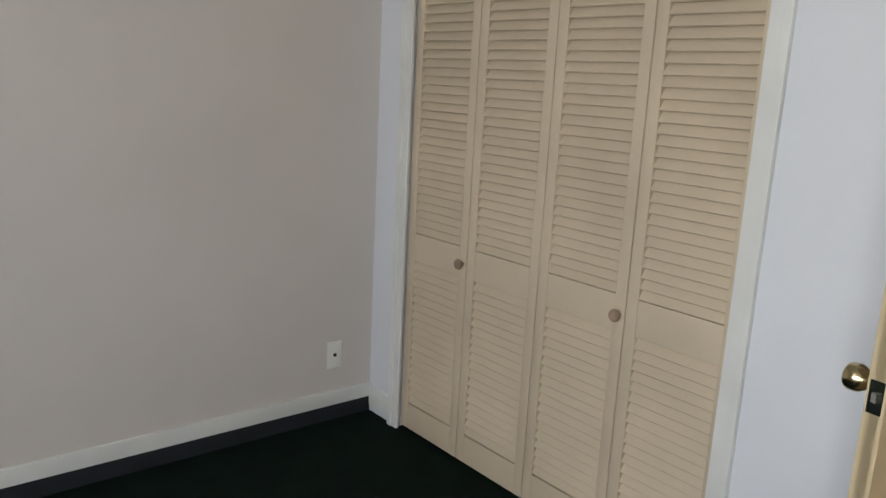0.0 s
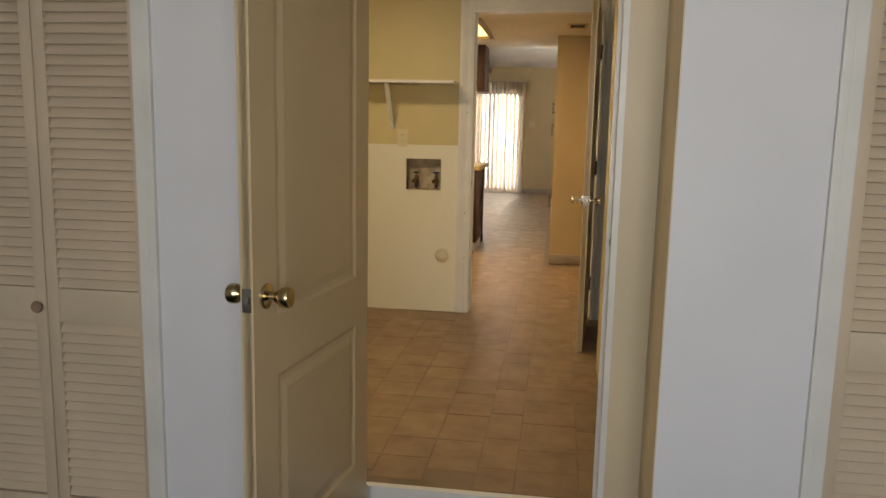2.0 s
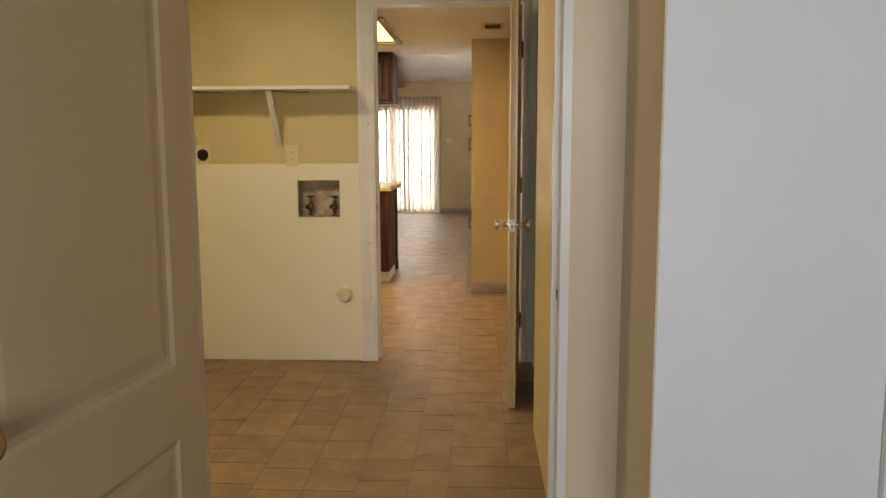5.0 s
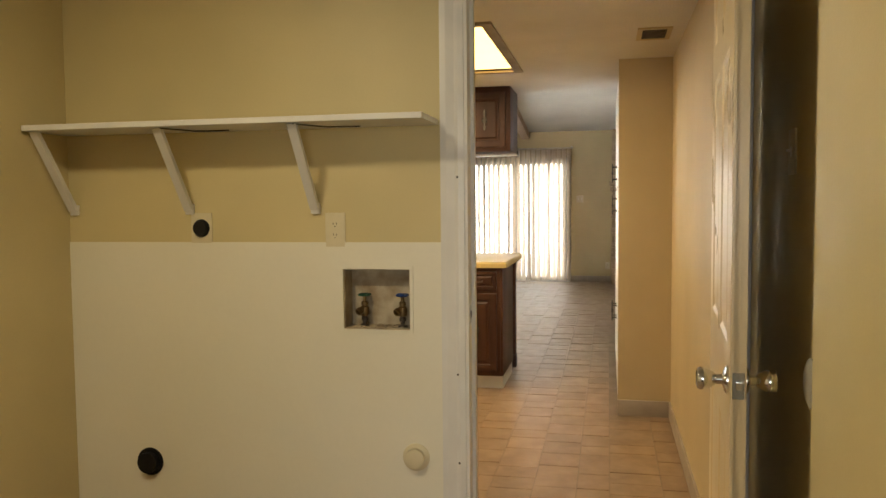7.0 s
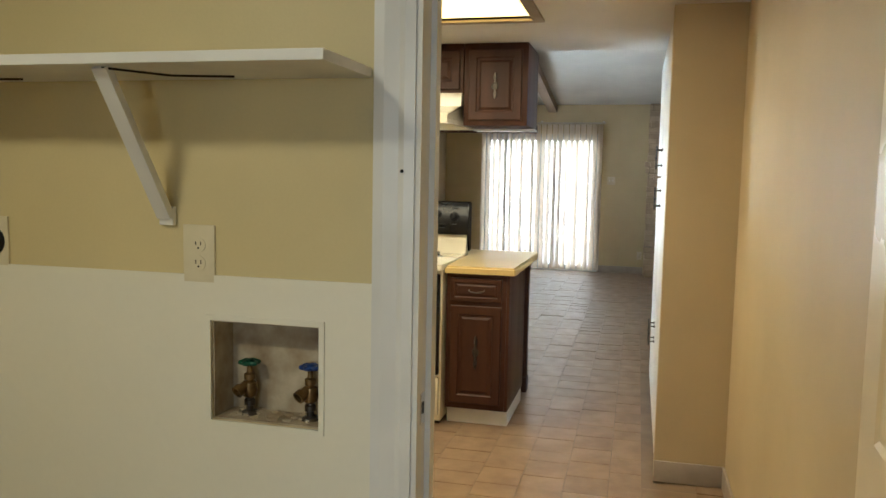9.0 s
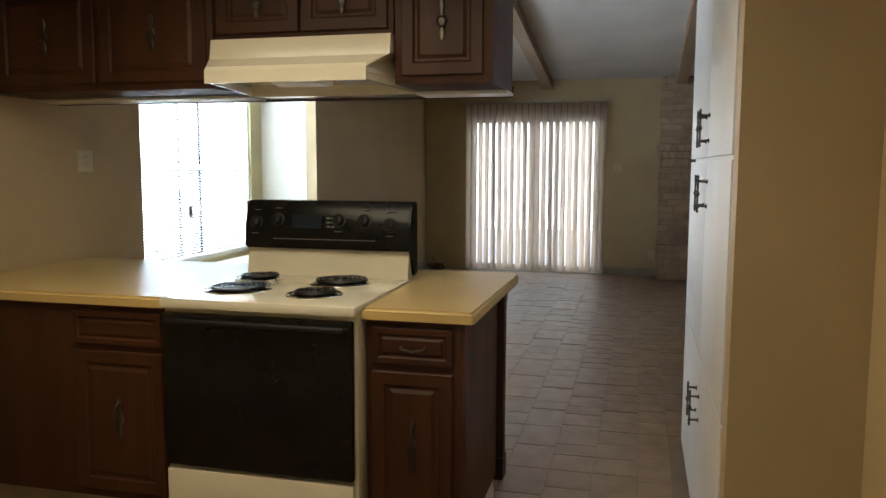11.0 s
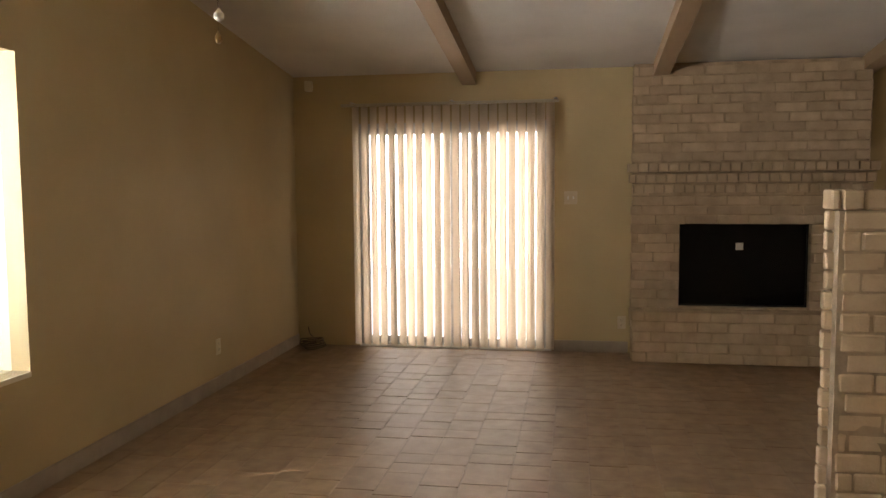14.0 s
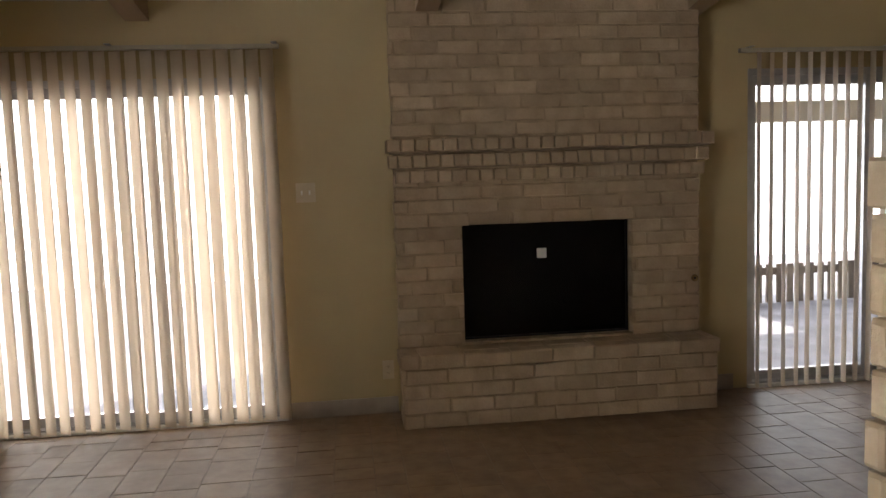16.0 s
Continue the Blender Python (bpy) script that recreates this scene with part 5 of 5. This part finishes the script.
def lay(parent, origin, length, rows, depth, holes=(), header=False, rowh=None, turn=0.0, first=0, jitter=0.004):
    """Courses of bricks on a face that looks along -x (before the turn), starting at origin and running to +y."""
    q = Matrix.Translation(origin) @ Matrix.Rotation(turn, 4, "Z")
    bj = 0.004 if header else BJ
    step = (0.078 if header else BL) + bj
    rh = rowh or (BH + BJ)
    inv = Matrix.Translation(-parent.location) if parent.parent is None else Matrix.Translation(-(parent.location + parent.parent.location))
    for r in range(rows):
        z = r * rh
        y = -random.uniform(0.3, 0.6) * step if (r + first) % 2 else 0.0
        if header:
            y = 0.0
        while y < length - 0.02:
            full = step * random.uniform(0.93, 1.05) if not header else step
            a, b = max(0, y), min(length, y + full - bj)
            spans = [(a, b)]
            for h0, h1, z0, z1 in holes:
                if z + rh / 2 > z0 and z + rh / 2 < z1:
                    spans = [s for lo, hi in spans for s in ((lo, min(hi, h0)), (max(lo, h1), hi)) if s[1] - s[0] > 0.02]
            for lo, hi in spans:
                if hi - lo < 0.025:
                    continue
                ob = new("brick", brick_mesh(hi - lo, rh - BJ, depth))
                ob.parent = parent
                sc = (hi - lo) / max(round(hi - lo, 2), 0.03)
                ob.matrix_basis = inv @ q @ Matrix.Translation((random.uniform(-jitter, jitter), lo, z)) @ Matrix.Diagonal((1, sc, 1, 1))
            y += full


FX, HX, FY0, FY1 = 16.31, 16.07, -1.07, 0.82
OB0, OB1, OZ0, OZ1 = -0.635, 0.42, 0.440, 1.16
fire = thing("fireplace", (FX, 0, 0), "whitewashed brick fireplace with a raised hearth, corbelled mantel and dark firebox", "fireplace")
x0, x1 = 0.007, BWX - FX
for d in ((x0, FY0 + 0.01, 0, x1, OB0, 2.50), (x0, OB1, 0, x1, FY1 - 0.01, 2.50), (x0, OB0, 0, x1, OB1, OZ0), (x0, OB0, OZ1, x1, OB1, 2.50)):
    bpart("mortar_backing", d, M_MORTAR, fire, 0.0, "pale mortar")
random.seed(21)
breast = new("chimney_breast")
breast.parent = fire
rh = BH + BJ
lay(breast, (FX, FY0, 0.43), FY1 - FY0, 13, 0.06, holes=((OB0 - FY0, OB1 - FY0, OZ0 - 0.43, OZ1 - 0.43),))
lay(breast, (FX, FY0, 1.68), FY1 - FY0, 10, 0.06, first=1)
# mantel mortar, darkened in colour for the shadow line under each course
M_SHADE = mat("shade_dark_mantel_mortar", (0.33, 0.245, 0.165), 0.95, var=0.1, scale=12)
mantel = new("mantel")
mantel.parent = fire
for i, (z, p, e) in enumerate(((1.412, 0.05, 0.01), (1.500, 0.095, 0.02), (1.590, 0.135, 0.035))):
    lay(mantel, (FX - p, FY0 - e, z), FY1 - FY0 + 2 * e, 1, p + 0.03, header=True, rowh=0.079)
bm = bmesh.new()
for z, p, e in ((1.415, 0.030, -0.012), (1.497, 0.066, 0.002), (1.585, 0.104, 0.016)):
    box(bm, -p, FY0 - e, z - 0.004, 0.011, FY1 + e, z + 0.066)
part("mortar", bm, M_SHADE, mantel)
hearth = new("hearth")
hearth.parent = fire
bm = bmesh.new()
box(bm, HX - FX + 0.012, FY0 - 0.0, 0, 0.010, FY1 - 0.01, 0.346)
box(bm, HX - FX + 0.012, FY0 - 0.0, 0.346, 0.010, FY1 - 0.01, 0.424)
bmesh.ops.remove_doubles(bm, verts=bm.verts, dist=1e-5)
part("mortar", bm, M_MORTAR, hearth)
lay(hearth, (HX, FY0, 0.006), FY1 - FY0, 4, 0.05, rowh=0.0865)
lay(hearth, (HX - 0.012, FY0 - 0.01, 0.353), FY1 - FY0 + 0.02, 1, 0.10, header=False, rowh=0.083)
lay(hearth, (HX + 0.095, FY0 - 0.01, 0.353), FY1 - FY0 + 0.02, 1, 0.13, rowh=0.083)
lay(hearth, (HX + 0.01, FY1 + 0.004, 0.006), 0.22, 5, 0.05, rowh=0.0865, turn=-math.pi / 2)
lay(hearth, (FX - 0.005, FY0 - 0.004, 0.006), 0.22, 5, 0.05, rowh=0.0865, turn=math.pi / 2)
fb = new("firebox")
fb.parent = fire
bm = bmesh.new()
for d in ((0.42, OB0, OZ0, 0.44, OB1, OZ1), (0.10, OB0 - 0.02, OZ0, 0.42, OB0, OZ1), (0.10, OB1, OZ0, 0.42, OB1 + 0.02, OZ1), (0.10, OB0, OZ0 - 0.02, 0.42, OB1, OZ0), (0.10, OB0, OZ1, 0.42, OB1, OZ1 + 0.02)):
    box(bm, min(d[0], 0.125), *d[1:3], min(d[3], 0.138), *d[4:])
part("lining", bm, M_SOOT, fb, "sooty black lining")
bm = bmesh.new()
box(bm, 0.090, OB0 + 0.004, OZ0 + 0.004, 0.096, OB1 - 0.004, OZ1 - 0.004)
part("screen", bm, mat("fire_glass", (0.004, 0.0035, 0.0035), 0.15, var=0.1, spec=0.15), fb, "dark glass fire screen")
bm = bmesh.new()
for d in ((0.082, OB0, OZ0, 0.10, OB0 + 0.014, OZ1), (0.082, OB1 - 0.014, OZ0, 0.10, OB1, OZ1), (0.082, OB0, OZ0, 0.10, OB1, OZ0 + 0.014), (0.082, OB0, OZ1 - 0.014, 0.10, OB1, OZ1)):
    box(bm, *d)
part("screen_frame", bm, M_BLACKM, fb)
bpart("tag", (0.082, -0.115, 0.925, 0.087, -0.055, 0.985), M_WPLASTIC, fb, 0.0, "small white paper tag")

gv = thing("gas_key_plate", (FX - 0.004, -1.035, 0.765), "small dark gas key fitting in the brick beside the firebox", "fixture")
bm = bmesh.new()
lathe(bm, (0, 0, 0), (-1, 0, 0), [(0, 0.022), (0.004, 0.022), (0.006, 0.016), (0.007, 0.010)], 16)
part("plate", bm, M_VBRASS, gv, smooth=True)
bm = bmesh.new()
lathe(bm, (-0.0072, 0, 0), (-1, 0, 0), [(0, 0.008), (0.003, 0.007)], 10)
part("socket", bm, M_BLACKM, gv)

HWX, HWY, HWZ = 12.715, 0.308, 1.46
hw = thing("brick_half_wall", (HWX, HWY, 0), "cream painted brick half wall with a header course on top", "brick wall")
bm = bmesh.new()
box(bm, 0.005, -2.0, 0, 0.095, -0.030, HWZ - 0.09)
part("mortar_backing", bm, mat("cream_mortar", (0.38, 0.29, 0.20), 0.95, var=0.1, scale=12), hw, "pale mortar")
nh = int((HWZ - 0.085) / (BH + BJ))
rr = (HWZ - 0.085) / nh
FACE["now"] = M_BRICK2
lay(hw, (HWX, HWY - 2.0, 0.0), 1.955, nh, 0.10, rowh=rr, jitter=0.006)
lay(hw, (HWX - 0.006, HWY - 2.0, HWZ - 0.085), 2.0, 1, 0.112, header=True, rowh=0.085, jitter=0.006)

for i in range(nh):
    ob = new("brick", brick_mesh(0.046, rr - BJ, 0.044))
    ob.parent = hw
    ob.location = (0.062 + random.uniform(-0.004, 0.004), -0.046 + random.uniform(-0.004, 0.004), i * rr)

# ---- floor tiles ----
random.seed(3)
TW, TJ = 0.2, 0.004
TILES = {}


def tile_mesh(l, w):
    k = (round(l, 3), round(w, 3), random.randrange(2))
    if k not in TILES:
        bm = bmesh.new()
        tile_geo(bm, 0, 0, l, w)
        me = bpy.data.meshes.new("tile")
        bm.to_mesh(me)
        bm.free()
        me.materials.append(M_TILE)
        TILES[k] = me
    return TILES[k]


def tile_geo(bm, x, y, l, w, z=0.0, t=(0, 0, 0, 0)):
    b = 0.005
    lo = [bm.verts.new(p) for p in ((x, y, -0.008), (x + l, y, -0.008), (x + l, y + w, -0.008), (x, y + w, -0.008))]
    hi = [bm.verts.new(p) for p in ((x + b, y + b, z + t[0]), (x + l - b, y + b, z + t[1]), (x + l - b, y + w - b, z + t[2]), (x + b, y + w - b, z + t[3]))]
    md = [bm.verts.new(p) for p in ((x, y, z - 0.0009), (x + l, y, z - 0.0009), (x + l, y + w, z - 0.0009), (x, y + w, z - 0.0009))]
    for a, c in ((lo, md), (md, hi)):
        for i in range(4):
            bm.faces.new((a[i], a[(i + 1) % 4], c[(i + 1) % 4], c[i]))
    bm.faces.new(hi)


tile_verts, tile_faces = [], []
floor_near = tagged(new("tiled_floor"), "tan clay tile floor of the hall and kitchen", kind="structure")
near_count = 0
regions = ((DWX + 0.11, 4.72, 0.49, 2.95), (4.72, LX - 0.002, 0.31, 2.95), (LX - 0.002, LX + 0.102, KY0, KY1), (LX + 0.102, 8.19, 0.46, LWY - 0.01), (8.19, 10.31, 0.79, LWY - 0.01), (10.31, BWX - 0.01, -4.19, LWY - 0.01))


def inside(x, y):
    return any(a < x < b and c < y < d for a, b, c, d in regions)


y = -4.3 + 0.06
cols = []
while y < LWY:
    wt = random.choice((0.2, 0.2, 0.2, 0.15, 0.24))
    cols.append((y, wt))
    y += wt
for y, TW in cols:
    x = DWX + 0.105 - random.choice((0, 0.1, 0.15))
    while x < BWX:
        l = random.choice((0.2, 0.2, 0.15, 0.3))
        xa, xb, ya, yb = x, min(x + l - TJ, BWX - 0.012), y, y + TW - TJ
        xm, ym = (xa + xb) / 2, (ya + yb) / 2
        if inside(xm, ym):
            for a, b, c, d in regions:
                if a < xm < b and c < ym < d:
                    lo_ok, hi_ok = inside(a - 0.02, ym), inside(b + 0.02, ym)
                    xa = xa if lo_ok else max(xa, a)
                    xb = xb if hi_ok else min(xb, b)
                    ya, yb = max(ya, c) if not inside(xm, c - 0.02) else ya, min(yb, d) if not inside(xm, d + 0.02) else yb
                    break
            full = abs((xb - xa) - (l - TJ)) < 1e-4 and abs((yb - ya) - (TW - TJ)) < 1e-4
            if full and 3.3 < xm < 10.6 and 0.5 < ym < 1.9 and near_count < 300:
                o = new("tile", tile_mesh(l - TJ, TW - TJ))
                o.parent = floor_near
                o.location = (xa, ya, random.uniform(-0.0008, 0.0008))
                near_count += 1
            elif xb - xa > 0.015 and yb - ya > 0.015:
                n = len(tile_verts)
                bb = 0.005
                z = random.uniform(-0.001, 0.001)
                for zz, i in ((-0.008, 0), (z - 0.0009, 0), (z, bb)):
                    tile_verts.extend(((xa + i, ya + i, zz), (xb - i, ya + i, zz), (xb - i, yb - i, zz), (xa + i, yb - i, zz)))
                for k in (0, 4):
                    for i in range(4):
                        tile_faces.append((n + k + i, n + k + (i + 1) % 4, n + k + 4 + (i + 1) % 4, n + k + 4 + i))
                tile_faces.append((n + 8, n + 9, n + 10, n + 11))
        x += l
me = bpy.data.meshes.new("floor_tiles")
me.from_pydata(tile_verts, [], tile_faces)
M_TILE2 = mat("clay_floor_tile_far", (0.275, 0.183, 0.108), 0.45, spec=0.38, var=0.07, scale=9, bump=0.25, bscale=24, bdist=0.004, per=0.09, per_island=True, color2=(0.205, 0.13, 0.078))
me.materials.append(M_TILE2)
tagged(new("floor_tiles", me), "tan clay floor tiles", kind="stuff").parent = floor_near
